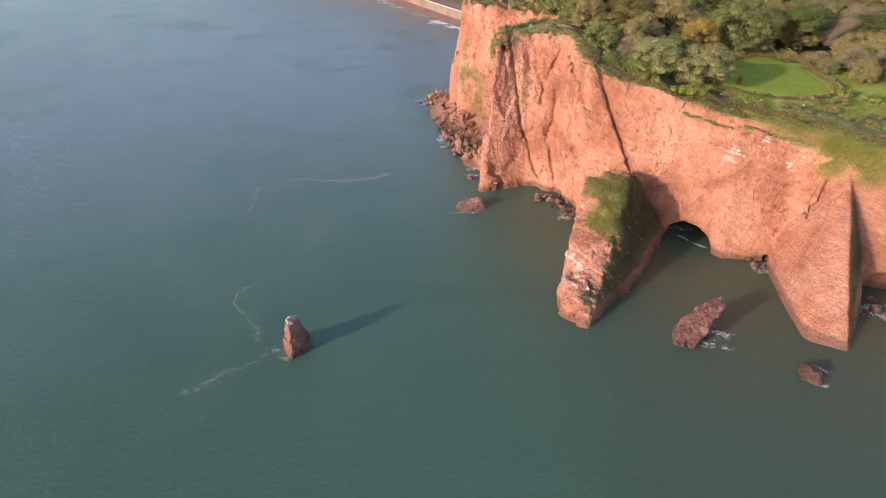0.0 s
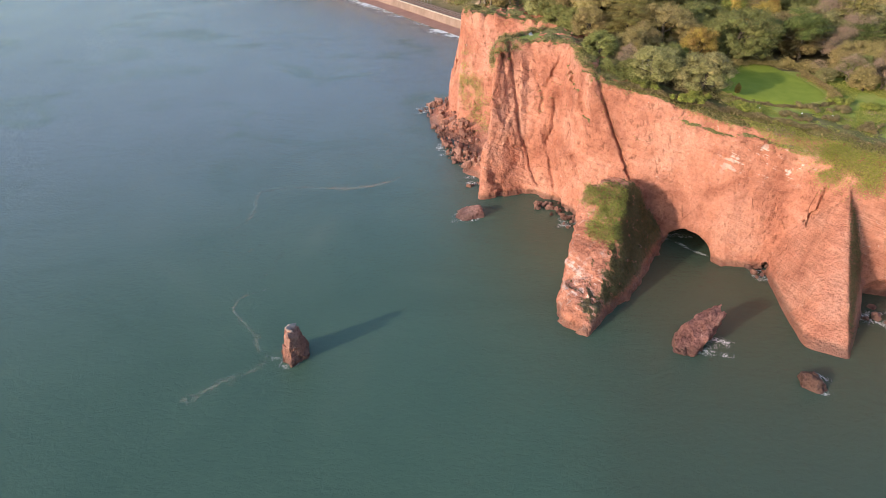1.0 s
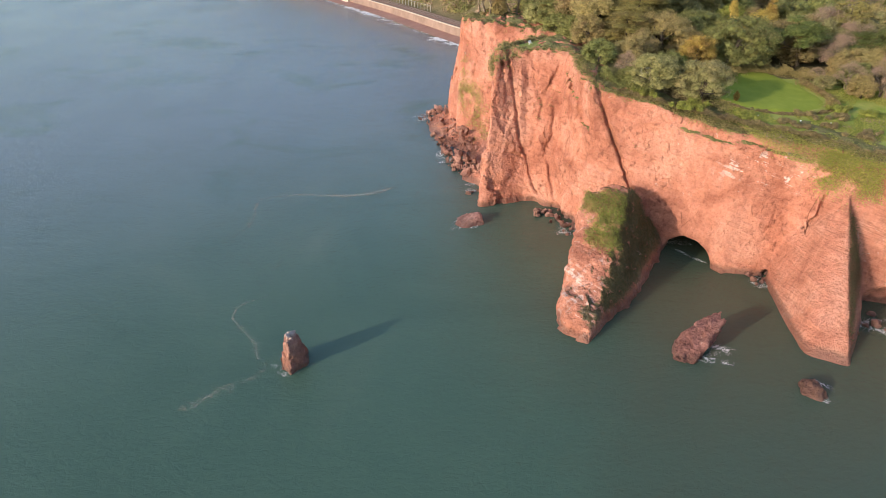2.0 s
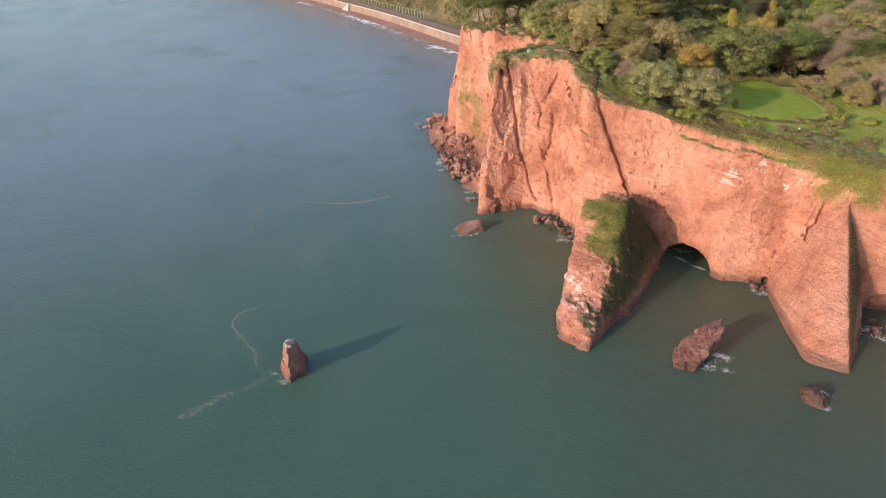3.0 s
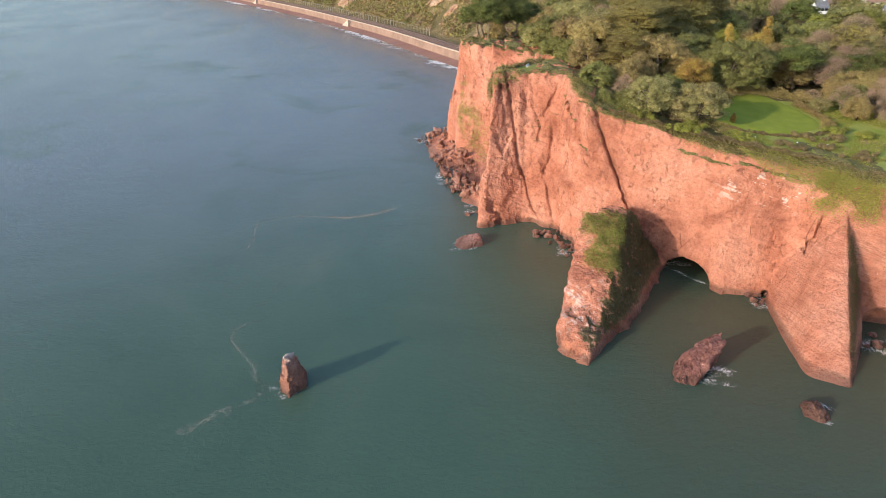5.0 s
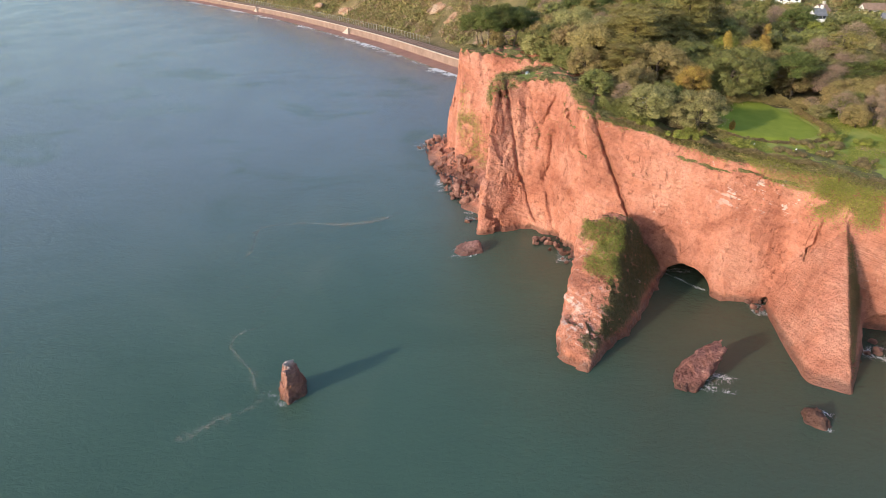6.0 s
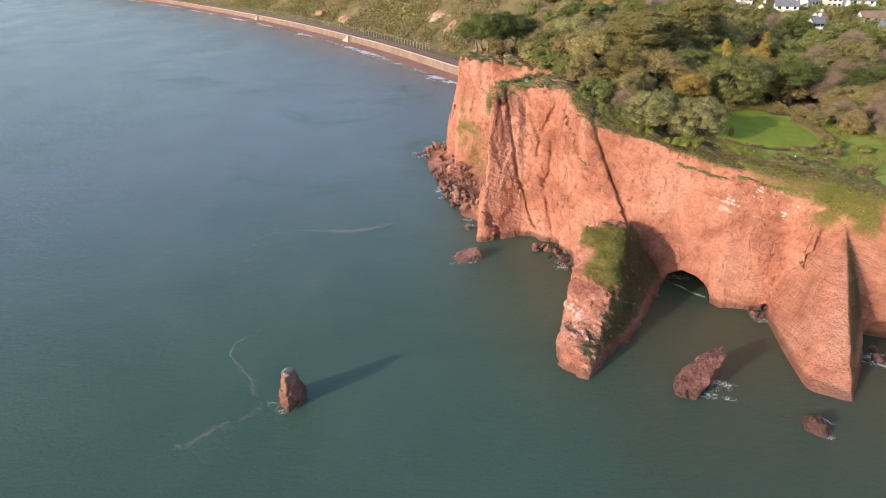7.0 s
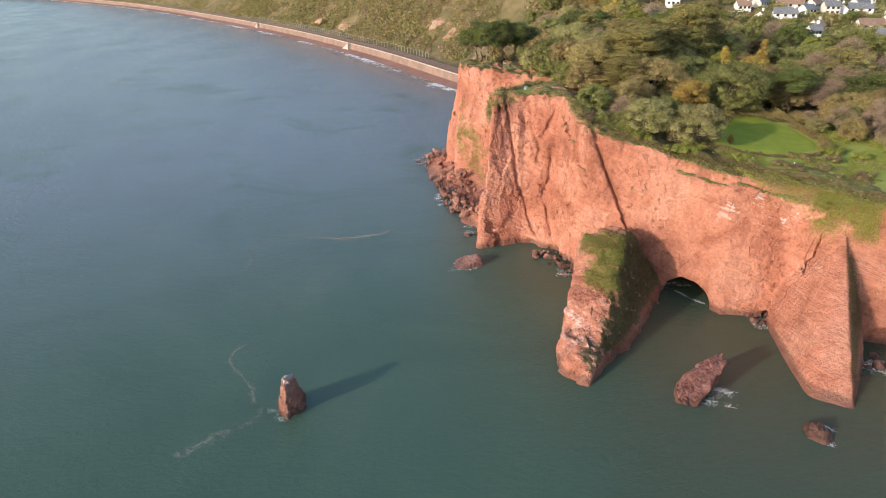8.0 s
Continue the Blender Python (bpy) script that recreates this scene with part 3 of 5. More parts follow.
pinnacle = [
    ((-29.2, 90, 0), (-29.3, 94, 0), (-27.9, 91.5, 7.2)), ((-29.3, 90.6, 0), (-27.0, 88.4, 0), (-27.3, 90.3, 7.0)),
    ((-27.0, 88.4, 0), (-24.6, 91.5, 0), (-26.5, 91.0, 7.0)), ((-24.4, 91.0, 0), (-25.2, 95, 0), (-26.2, 92, 5.6)),
    ((-29.4, 94.0, 0), (-25, 95.6, 0), (-27.2, 92.6, 7)), ((-28, 90.5, 6.8), (-26, 91, 5.0), (-27, 92.5, 6.2)),
]
me = mesh_of("rock_pinnacle", *solid((-32, 86, -1.5), (-21, 98, 10), 0.17, rock_field(pinnacle, (-27, 91.5, 3), 0.34)), pale_topped, smooth=False)
stack = tagged(new("rock_pinnacle", me), "small steep dark red rock pinnacle with a pale top", "sea stack")

leaning = [
    ((41.6, 92.8, 0), (45, 91.8, 0), (51.4, 97.6, 5.2)), ((45, 91.8, 0), (50.5, 97.5, 0), (52.4, 98.2, 4.2)),
    ((41.6, 92.8, 0), (43.5, 98, 0), (44.4, 95, 3.6)), ((44.4, 95, 4.0), (51.6, 98.4, 5.5), (48, 99, 4.3)),
    ((50.5, 97.5, 0), (50.0, 102, 0), (52.4, 99.5, 5)), ((43.5, 98.5, 0), (50, 102, 0), (49, 100, 5)),
    ((41.4, 92.9, 0), (42.4, 92, 0), (43.6, 94.6, 3.6)),
]
me = mesh_of("leaning_rock", *solid((39, 89, -1.5), (56, 105, 9), 0.18, rock_field(leaning, (47, 96.5, 2), 0.34)), dark_stone, smooth=False)
tagged(new("leaning_rock", me), "jagged slanting brown rock slab washed by the sea", "rock")

low = [
    ((60.9, 84, 0), (62.5, 82, 0), (62.6, 84.4, 2.5)), ((62.5, 82, 0), (65.6, 83, 0), (63.4, 84, 2.5)),
    ((65.6, 83, 0), (65, 87, 0), (63.8, 85, 2.3)), ((60.9, 84, 0), (62, 87.6, 0), (62.6, 85.6, 2.3)),
    ((62, 87.6, 0), (65.4, 87, 0), (63.4, 86, 2.3)), ((62, 84, 2.2), (64, 84, 2.1), (63, 86, 2.1)),
]
me = mesh_of("low_rock", *solid((59, 80, -1.2), (68, 90, 4.5), 0.2, rock_field(low, (63.2, 84.8, 0.8), 0.25, k=0.9)), weedy_stone, smooth=False)
tagged(new("low_rock", me), "rounded wet brown rock with weed on its back", "rock")

islet = [
    ((2.6, 150, 0), (5.6, 148.2, 0), (6.0, 151, 2.2)), ((5.6, 148.2, 0), (10.6, 150.4, 0), (8.8, 152, 2.4)),
    ((10.6, 150.4, 0), (10.2, 155, 0), (9.4, 153, 2.6)), ((2.6, 150, 0), (4.0, 155, 0), (4.6, 152.4, 1.4)),
    ((4.0, 155.4, 0), (10.2, 155, 0), (7.8, 153.8, 2.4)), ((3.4, 152, 0.8), (10.0, 152.2, 2.2), (7, 154, 1.7)),
]
me = mesh_of("flat_rock", *solid((0, 146, -1.2), (13, 158, 4.0), 0.2, rock_field(islet, (6.8, 152, 0.6), 0.25)), dark_stone, smooth=False)
tagged(new("flat_rock", me), "flat-topped red brown rock just off the headland", "rock")

# boulders: angular blocks, cut by random planes
rng = np.random.RandomState(11)


def boulder_mesh(seed):
    r = np.random.RandomState(seed)
    v = r.normal(size=(15, 3))
    v /= np.linalg.norm(v, axis=1)[:, None]
    v *= r.uniform(0.72, 1.0, (15, 1))
    bm = bmesh.new()
    for p in v:
        bm.verts.new(p)
    hull = bmesh.ops.convex_hull(bm, input=bm.verts[:])
    bmesh.ops.delete(bm, geom=[g for g in hull["geom_interior"] if isinstance(g, bmesh.types.BMVert)], context="VERTS")
    bmesh.ops.bevel(bm, geom=bm.edges[:], offset=0.05, segments=1, affect="EDGES")
    me = bpy.data.meshes.new("boulder")
    bm.to_mesh(me)
    bm.free()
    me.materials.append(block_stone)
    return me


BLOCKS = [boulder_mesh(s) for s in range(8)]


def boulder(x, y, z, size, group):
    ob = new("boulder", BLOCKS[rng.randint(8)])
    ob.matrix_basis = pose(x, y, z, *rng.uniform(0, 360, 3)) @ Matrix.Diagonal((size, size * rng.uniform(0.7, 1.1), size * rng.uniform(0.6, 0.9), 1))
    return tagged(ob, "angular fallen block of dark red sandstone at the cliff foot", "boulder", group)


EDGE = curved([(11.5, 171), (10.5, 178), (5, 188), (0.5, 198), (-1, 212), (-4, 228), (-9, 248), (-4, 258)], 12)
for _ in range(228):
    i = rng.randint(len(EDGE) - 1)
    x, y = EDGE[i] + (EDGE[i + 1] - EDGE[i]) * rng.rand()
    inward = rng.rand() ** 1.3
    size = rng.choice([0.5, 0.75, 1.05, 1.5, 2.2], p=[0.24, 0.28, 0.26, 0.15, 0.07])
    x += inward * (11 if y > 200 else 6) + rng.normal() * 0.9
    boulder(x, y, 0.3 + (5.0 if y > 215 else 3.0) * inward + rng.rand() * 0.4, size, "boulders below the gully")
for cx, cy, n, spread in ((29, 157.5, 26, 2.6), (33, 149, 22, 2.4), (70.5, 122.5, 9, 1.6), (86, 104.5, 10, 3.0), (10, 172, 10, 1.6)):
    for _ in range(n):
        x, y = cx + rng.normal() * spread, cy + rng.normal() * spread * 0.7
        boulder(x, y, 0.1 + rng.rand() * 0.5, rng.uniform(0.5, 1.35), "boulders in the coves")


# small rubble between the boulders
def rubble(n, seed):
    r = np.random.RandomState(seed)
    out = []
    for _ in range(n):
        me = BLOCKS[r.randint(8)]
        v = np.array([tuple(w.co) for w in me.vertices])
        i = r.randint(len(EDGE) - 1)
        inward = r.rand()
        x, y = EDGE[i] + (EDGE[i + 1] - EDGE[i]) * r.rand()
        x += inward * (10 if y > 200 else 5.5) + r.normal() * 0.9
        turn = np.array(Euler(r.uniform(0, 6.3, 3)).to_matrix())
        v = (v * r.uniform(0.6, 1, 3)) @ turn * r.uniform(0.25, 0.6) + (x, y, 0.2 + 3.0 * inward)
        for f in me.polygons:
            ring = list(f.vertices)
            out += [(v[[ring[0], a, b]]) for a, b in zip(ring[1:], ring[2:])]
    tri = np.concatenate(out)
    return mesh_of("rubble", tri, np.arange(len(tri)).reshape(-1, 3), block_stone, smooth=False)


tagged(new("rubble", rubble(420, 4)), "loose red sandstone rubble heaped at the cliff foot", "rubble", kind="stuff")


# ---------------------------------------------------------------- foam
def foam_material(name, tint, cover, scale, edge=0.5, thin=8.0, most=0.9):
    m, nt, b = material(name, 0.8)
    p = position(nt)
    gen = nt.nodes.new("ShaderNodeTexCoord").outputs["UV"]
    uv = node(nt, "SeparateXYZ", Vector=gen)
    warp = node(nt, "TexNoise", Vector=p, Scale=scale * 0.5, Detail=3.0)
    q = node(nt, "VectorMath")
    nt.links.new(p, q.inputs[0])
    nt.links.new(warp.outputs["Color"], q.inputs[1])
    lace = maths(nt, "ABSOLUTE", maths(nt, "SUBTRACT", grain(nt, q.outputs[0], scale, 5, 0.6, 1.2), 0.5))
    patch = grain(nt, p, scale * 0.22, 3)
    fade = maths(nt, "MULTIPLY", uv.outputs[0], edge)
    level = maths(nt, "ADD", maths(nt, "MULTIPLY", lace, thin), maths(nt, "SUBTRACT", 1.0 - cover, fade))
    level = maths(nt, "ADD", level, maths(nt, "MULTIPLY", maths(nt, "SUBTRACT", 0.5, patch), 2.2))
    alpha = step(nt, level, 0.62, 0.2)
    alpha = maths(nt, "MULTIPLY", alpha, maths(nt, "MULTIPLY", step(nt, uv.outputs[0], 0.0, 0.25), most))
    b.inputs["Base Color"].default_value = (*tint, 1)
    nt.links.new(alpha, b.inputs["Alpha"])
    return m


white_foam = foam_material("sea_foam", (0.80, 0.80, 0.78), 0.36, 1.2, 0.5, 12.0, 0.85)
drift_foam = foam_material("drift_foam", (0.48, 0.42, 0.33), 0.55, 1.3, 0.6, 10.0, 0.32)


def foam_mesh(name, rows, across, mat, taper=0.0, lift=0.035):
    """A thin sheet from rows of points; across says how full of foam it is from one side to the other."""
    n, k = len(rows), len(rows[0])
    verts = np.array([(x, y, lift) for row in rows for x, y in row])
    i = np.arange(n * k).reshape(n, k)
    faces = np.stack([i[:-1, :-1].ravel(), i[1:, :-1].ravel(), i[1:, 1:].ravel(), i[:-1, 1:].ravel()], axis=1)
    me = mesh_of(name, verts, faces, mat)
    uv = me.uv_layers.new(name="UVMap")
    ends = np.minimum(np.arange(n), np.arange(n)[::-1]) / max(taper * n, 0.01)
    fill = (np.tile(across, (n, 1)) * np.clip(ends, 0 if taper else 1, 1)[:, None]).ravel()[faces.ravel()]
    uv.data.foreach_set("uv", np.stack([fill, 0 * fill], axis=1).astype(np.float32).ravel())
    return me


def foam_ring(cx, cy, rx, ry, reach, label, swing=0.0):
    r = np.random.RandomState(int(abs(cx * 7 + cy * 3)))
    turns = np.linspace(0, 2 * np.pi, 49)
    wob = 1 + 0.25 * np.sin(turns * 2 + r.rand() * 6) + 0.12 * np.sin(turns * 5 + r.rand() * 6)
    pull = 1 + 0.9 * np.maximum(np.cos(turns - swing), 0)
    rows = [[(cx + (rx + reach * f * w * u) * math.cos(a), cy + (ry + reach * f * w * u) * math.sin(a)) for f in (-0.5, 0.15, 0.5, 1.0)]
            for a, w, u in zip(turns, wob, pull)]
    ob = new("foam", foam_mesh("foam", rows, (0.8, 0.75, 0.5, 0.0), white_foam))
    return tagged(ob, label, "foam", "foam round the rocks", "stuff")


foam_ring(-27.7, 91.4, 1.9, 2.7, 1.0, "white foam washing round the pinnacle", math.pi)
foam_ring(48.5, 95.0, 2.6, 1.6, 2.2, "white foam breaking against the slanting slab", -0.3)
foam_ring(64.6, 84.6, 1.5, 1.9, 1.2, "white foam breaking on the low rock", 0.2)
foam_ring(5.8, 150.8, 3.0, 2.2, 1.6, "white foam round the flat rock", 3.6)
foam_ring(70.5, 121.5, 2.6, 1.6, 2.0, "white foam at the foot of the cliff", -1.0)
foam_ring(32.5, 148.5, 2.4, 2.6, 1.8, "white foam among the boulders in the cove", -1.6)
foam_ring(57.5, 141.5, 4.0, 1.2, 1.4, "white surf inside the sea cave", -1.6)
foam_ring(86.5, 104.5, 3.0, 2.4, 1.8, "white foam in the cove", -1.4)
foam_ring(-6, 250, 3.0, 5.0, 2.4, "white foam among the boulders off the headland", 3.6)
foam_ring(0.5, 204, 2.0, 6.0, 1.6, "white foam along the boulder shore", 3.2)
foam_ring(9.5, 176, 2.0, 3.0, 1.4, "white foam along the boulder shore", 3.4)


def strip(line, widths):
    """Rows of points beside a line, at the given offsets to its left."""
    line = np.asarray(line, float)
    t = np.gradient(line, axis=0)
    t /= np.linalg.norm(t, axis=1)[:, None] + 1e-9
    side = np.stack([-t[:, 1], t[:, 0]], axis=1)
    return [[tuple(p + s * w) for w in widths] for p, s in zip(line, side)]


rows = strip(curved([(51.5, 136), (54, 138.5), (56.5, 137), (58.5, 133.5), (61.5, 130), (62.5, 128)], 8), (-0.9, -0.3, 0.2, 0.8))
tagged(new("foam", foam_mesh("foam", rows, (0, 1.0, 0.9, 0), white_foam, 0.15)), "white line of surf crossing the mouth of the sea cave", "foam", "foam round the rocks", "stuff")
DRIFT = [
    [(-13.0, 178.2), (-15.9, 175.5), (-21.4, 171.1), (-27.0, 169.4), (-35.2, 169.8), (-43.5, 169.8), (-48.9, 168.6), (-52.4, 166.1), (-52.4, 161.3), (-51.4, 155.3), (-51.2, 148.3), (-52.4, 144.4), (-54.0, 140.3)],
    [(-36.3, 117.1), (-38.4, 114.2), (-41.4, 112.2), (-42.8, 109.7), (-42.4, 106.4), (-40.5, 103.1), (-38.2, 101.1), (-36.4, 98.2), (-34.6, 94.8), (-33.5, 91.9), (-33.5, 89.4)],
    [(-33.3, 97.2), (-32.6, 93.5), (-32.2, 90.6), (-33.3, 87.9), (-35.3, 86.1), (-37.8, 85.0), (-39.6, 83.0), (-41.4, 80.6), (-43.6, 78.3)],
    [(-45.5, 132.9), (-46.5, 130.7), (-47.2, 128.8)],
    [(-38.4, 132.4), (-38.5, 128.3), (-39.8, 125.4)],
    [(-38.4, 122.9), (-40.0, 120.2), (-41.2, 119.2)],
]
wisps = foam_material("foam_wisps", (0.50, 0.45, 0.35), 0.40, 0.7, 0.7, 16.0, 0.20)
tide_foam = foam_material("tide_foam", (0.54, 0.45, 0.35), 0.58, 1.0, 0.6, 11.0, 0.36)
for points, scum, half, lift in [(DRIFT[0], drift_foam, 0.5, 0.02), (DRIFT[0][:5], tide_foam, 1.9, 0.04), (DRIFT[0], wisps, 1.1, 0.06), (DRIFT[1], drift_foam, 0.32, 0.02),
                                 (DRIFT[1], wisps, 1.1, 0.04), (DRIFT[2], wisps, 0.9, 0.03), (DRIFT[2][4:], wisps, 2.4, 0.05), (DRIFT[3], wisps, 1.0, 0.02),
                                 (DRIFT[4], wisps, 0.8, 0.02), (DRIFT[5], wisps, 1.0, 0.02)]:
    line = curved(points, 12)
    n = np.arange(len(line))
    sway = 0.3 * np.sin(n * 0.23 + half)
    rows = strip(line + np.stack([0.5 * sway, sway], axis=1), [half * f for f in (-1, -0.4, 0, 0.4, 1)])
    tagged(new("foam_line", foam_mesh("foam_line", rows, (0, 0.6, 1.0, 0.6, 0), scum, 0.2, lift)), "winding streak of tan foam drifting on the sea", "foam", "drift lines", "stuff")


# ---------------------------------------------------------------- far shore: beach, sea wall, railway
def plain(name, a, b, scale, rough=0.9, bump=0.3):
    m, nt, bs = material(name, rough)
    p = position(nt)
    nt.links.new(ramp(nt, grain(nt, p, scale, 5, 0.6), [(0.3, a), (0.7, b)]), bs.inputs["Base Color"])
    bumped(nt, bs, grain(nt, p, scale * 6, 4), bump, 0.2)
    return m


red_sand = plain("wet_red_sand", (0.20, 0.095, 0.07), (0.30, 0.16, 0.12), 0.05, 0.6)
wall_stone = plain("sea_wall_stone", (0.18, 0.118, 0.092), (0.28, 0.19, 0.15), 0.12)
pale_stone = plain("pale_coping", (0.36, 0.29, 0.245), (0.48, 0.40, 0.345), 0.3)
ballast = plain("track_ballast", (0.15, 0.088, 0.064), (0.225, 0.14, 0.105), 0.4)
rusty = plain("rail_steel", (0.12, 0.085, 0.07), (0.2, 0.15, 0.125), 1.0, 0.6)
steel = plain("galvanised_steel", (0.27, 0.26, 0.24), (0.38, 0.37, 0.35), 1.0, 0.6)


def ribbon(name, line, profile, mat):
    """Sweeps a profile of (offset to the left, height) along a line."""
    rows = strip(line, [w for w, _ in profile])
    verts = np.array([(x, y, z) for row in rows for (x, y), (_, z) in zip(row, profile)])
    n, k = len(rows), len(profile)
    i = np.arange(n * k).reshape(n, k)
    faces = np.stack([i[:-1, :-1].ravel(), i[1:, :-1].ravel(), i[1:, 1:].ravel(), i[:-1, 1:].ravel()], axis=1)
    return mesh_of(name, verts, faces, mat, smooth=False)


# offsets: the line runs away from the headland with the sea on its left
tagged(new("beach", ribbon("beach", WALL, [(36, -2.6), (22, -1.0), (13, -0.15), (9, 0.35), (3, 1.5), (-1, 2.0)], red_sand)), "narrow strip of wet red sand below the sea wall", "beach", kind="structure")
seawall = tagged(new("sea_wall"), "long curving stone sea wall with a pale coping", "sea wall", kind="structure")
part("wall", ribbon("wall", WALL, [(1.6, 0.5), (0.6, 6.6), (-1.2, 6.6), (-1.4, 0.5)], wall_stone), seawall)
part("coping", ribbon("coping", WALL, [(0.9, 6.6), (0.9, 7.2), (-0.4, 7.2), (-0.4, 6.6)], pale_stone), seawall, "pale coping and parapet")
part("walkway", ribbon("walkway", WALL, [(-0.4, 6.68), (-4.0, 6.68), (-4.0, 6.3)], ballast), seawall)
tagged(new("railway", ribbon("railway", WALL, [(-4.4, 6.4), (-5.2, 6.9), (-13.5, 6.9), (-14.4, 6.4)], ballast)), "double railway track bed on brown ballast behind the sea wall", "railway", kind="structure")
for offset in (-6.6, -8.05, -10.2, -11.65):
    rail = ribbon("rail", WALL, [(offset + 0.06, 6.9), (offset + 0.05, 7.06), (offset - 0.05, 7.06), (offset - 0.06, 6.9)], rusty)
    tagged(new("rail", rail), "steel rail of the coastal track", "rail", "rails", "structure")
surf = foam_mesh("surf", strip(WALL, [9.0, 11, 13.5, 18, 25]), (0.5, 1.0, 0.8, 0.35, 0.0), foam_material("surf_foam", (0.8, 0.78, 0.76), 0.34, 0.10, 0.6, 6.0))
ob = tagged(new("surf", surf), "white line of small breakers along the red beach", "surf", kind="stuff")
ob.location.z = 0.12

# ramp down to the beach
bm = bmesh.new()
for v in ((0, 0, 0), (3.2, 0, 0), (3.2, 15, 0), (0, 15, 0), (0, 0, 6.2), (3.2, 0, 6.2)):
    bm.verts.new(v)
bm.verts.ensure_lookup_table()
for f in ((0, 1, 2, 3), (0, 4, 5, 1), (4, 3, 2, 5), (0, 3, 4), (1, 5, 2)):
    bm.faces.new([bm.verts[i] for i in f])
me = bpy.data.meshes.new("beach_ramp")
bm.to_mesh(me)
me.materials.append(pale_stone)
for x, y in ((-89, 618), (-236, 850)):
    ob = tagged(new("beach_ramp", me), "pale concrete ramp from the sea wall down to the sand", "ramp", "beach ramps")
    ob.matrix_basis = pose(x, y, 0.9, 0, 0, 32)


# ---------------------------------------------------------------- plants
def tube(path, radii, sides=6):
    path, radii = np.asarray(path, float), np.asarray(radii, float)
    t = np.gradient(path, axis=0)
    t /= np.linalg.norm(t, axis=1)[:, None] + 1e-9
    ref = np.where(np.abs(t[:, 2:3]) > 0.9, np.array([[1.0, 0, 0]]), np.array([[0, 0, 1.0]]))
    u = np.cross(t, ref)
    u /= np.linalg.norm(u, axis=1)[:, None] + 1e-9
    v = np.cross(t, u)
    a = np.linspace(0, 2 * np.pi, sides, endpoint=False)
    ring = path[:, None] + radii[:, None, None] * (u[:, None] * np.cos(a)[None, :, None] + v[:, None] * np.sin(a)[None, :, None])
    i = np.arange(len(path) * sides).reshape(len(path), sides)
    j = np.roll(i, -1, axis=1)
    faces = np.stack([i[:-1].ravel(), j[:-1].ravel(), j[1:].ravel(), i[1:].ravel()], axis=1)
    return ring.reshape(-1, 3), faces


def joined(pieces):
    verts, faces, n = [], [], 0
    for v, f in pieces:
        verts.append(v)
        faces.append(f + n)
        n += len(v)
    return np.concatenate(verts), np.concatenate(faces)


def leaves(centres, outward, size, r, flat=0.0):
    """Small pointed leaf sprays facing roughly outward."""
    n = len(centres)
    nor = outward + r.normal(size=(n, 3)) * 0.55 + np.array([0, 0, flat])
    nor /= np.linalg.norm(nor, axis=1)[:, None] + 1e-9
    u = np.cross(nor, r.normal(size=(n, 3)))
    u /= np.linalg.norm(u, axis=1)[:, None] + 1e-9
    v = np.cross(nor, u)
    s = size * r.uniform(0.55, 1.3, (n, 1))
    w = s * r.uniform(0.45, 0.9, (n, 1))
    tri = np.stack([centres - u * s, centres + v * w + nor * s * 0.25, centres + u * s - v * w * 0.4], axis=1)
    return tri.reshape(-1, 3), np.arange(3 * n).reshape(n, 3)


def lobes(spots, n, size, r, flat=0.0, shell=0.55):
    """Leaves spread over the outer shell of many ellipsoid clumps; spots: rows of x, y, z, rx, ry, rz."""
    spots = np.asarray(spots, float)
    area = spots[:, 3] * spots[:, 4] + spots[:, 3] * spots[:, 5]
    pick = r.choice(len(spots), n, p=area / area.sum())
    w = r.normal(size=(n, 3))
    w /= np.linalg.norm(w, axis=1)[:, None]
    w[:, 2] = np.where(w[:, 2] < -0.35, -w[:, 2], w[:, 2])
    k = shell + (1 - shell) * r.rand(n, 1) ** 0.5
    k *= 1 + 0.16 * r.normal(size=(n, 1))
    return leaves(spots[pick, :3] + w * k * spots[pick, 3:], w, size, r, flat)


def core(spots, fine, shrink=0.86):
    """The dense inner mass of each clump: a lumpy ball added to block light."""
    bm = bmesh.new()
    bmesh.ops.create_icosphere(bm, subdivisions=1, radius=1.0)
    v = np.array([tuple(w.co) for w in bm.verts])
    f = np.array([[w.index for w in g.verts] for g in bm.faces])
    bm.free()
    out = []
    for x, y, z, a, b, c in np.asarray(spots, float):
        at = v * (a, b, c) * shrink + (x, y, z)
        out.append((at + v * 0.22 * fractal(at, 0.7, 2)[:, None], f))
    return joined(out)


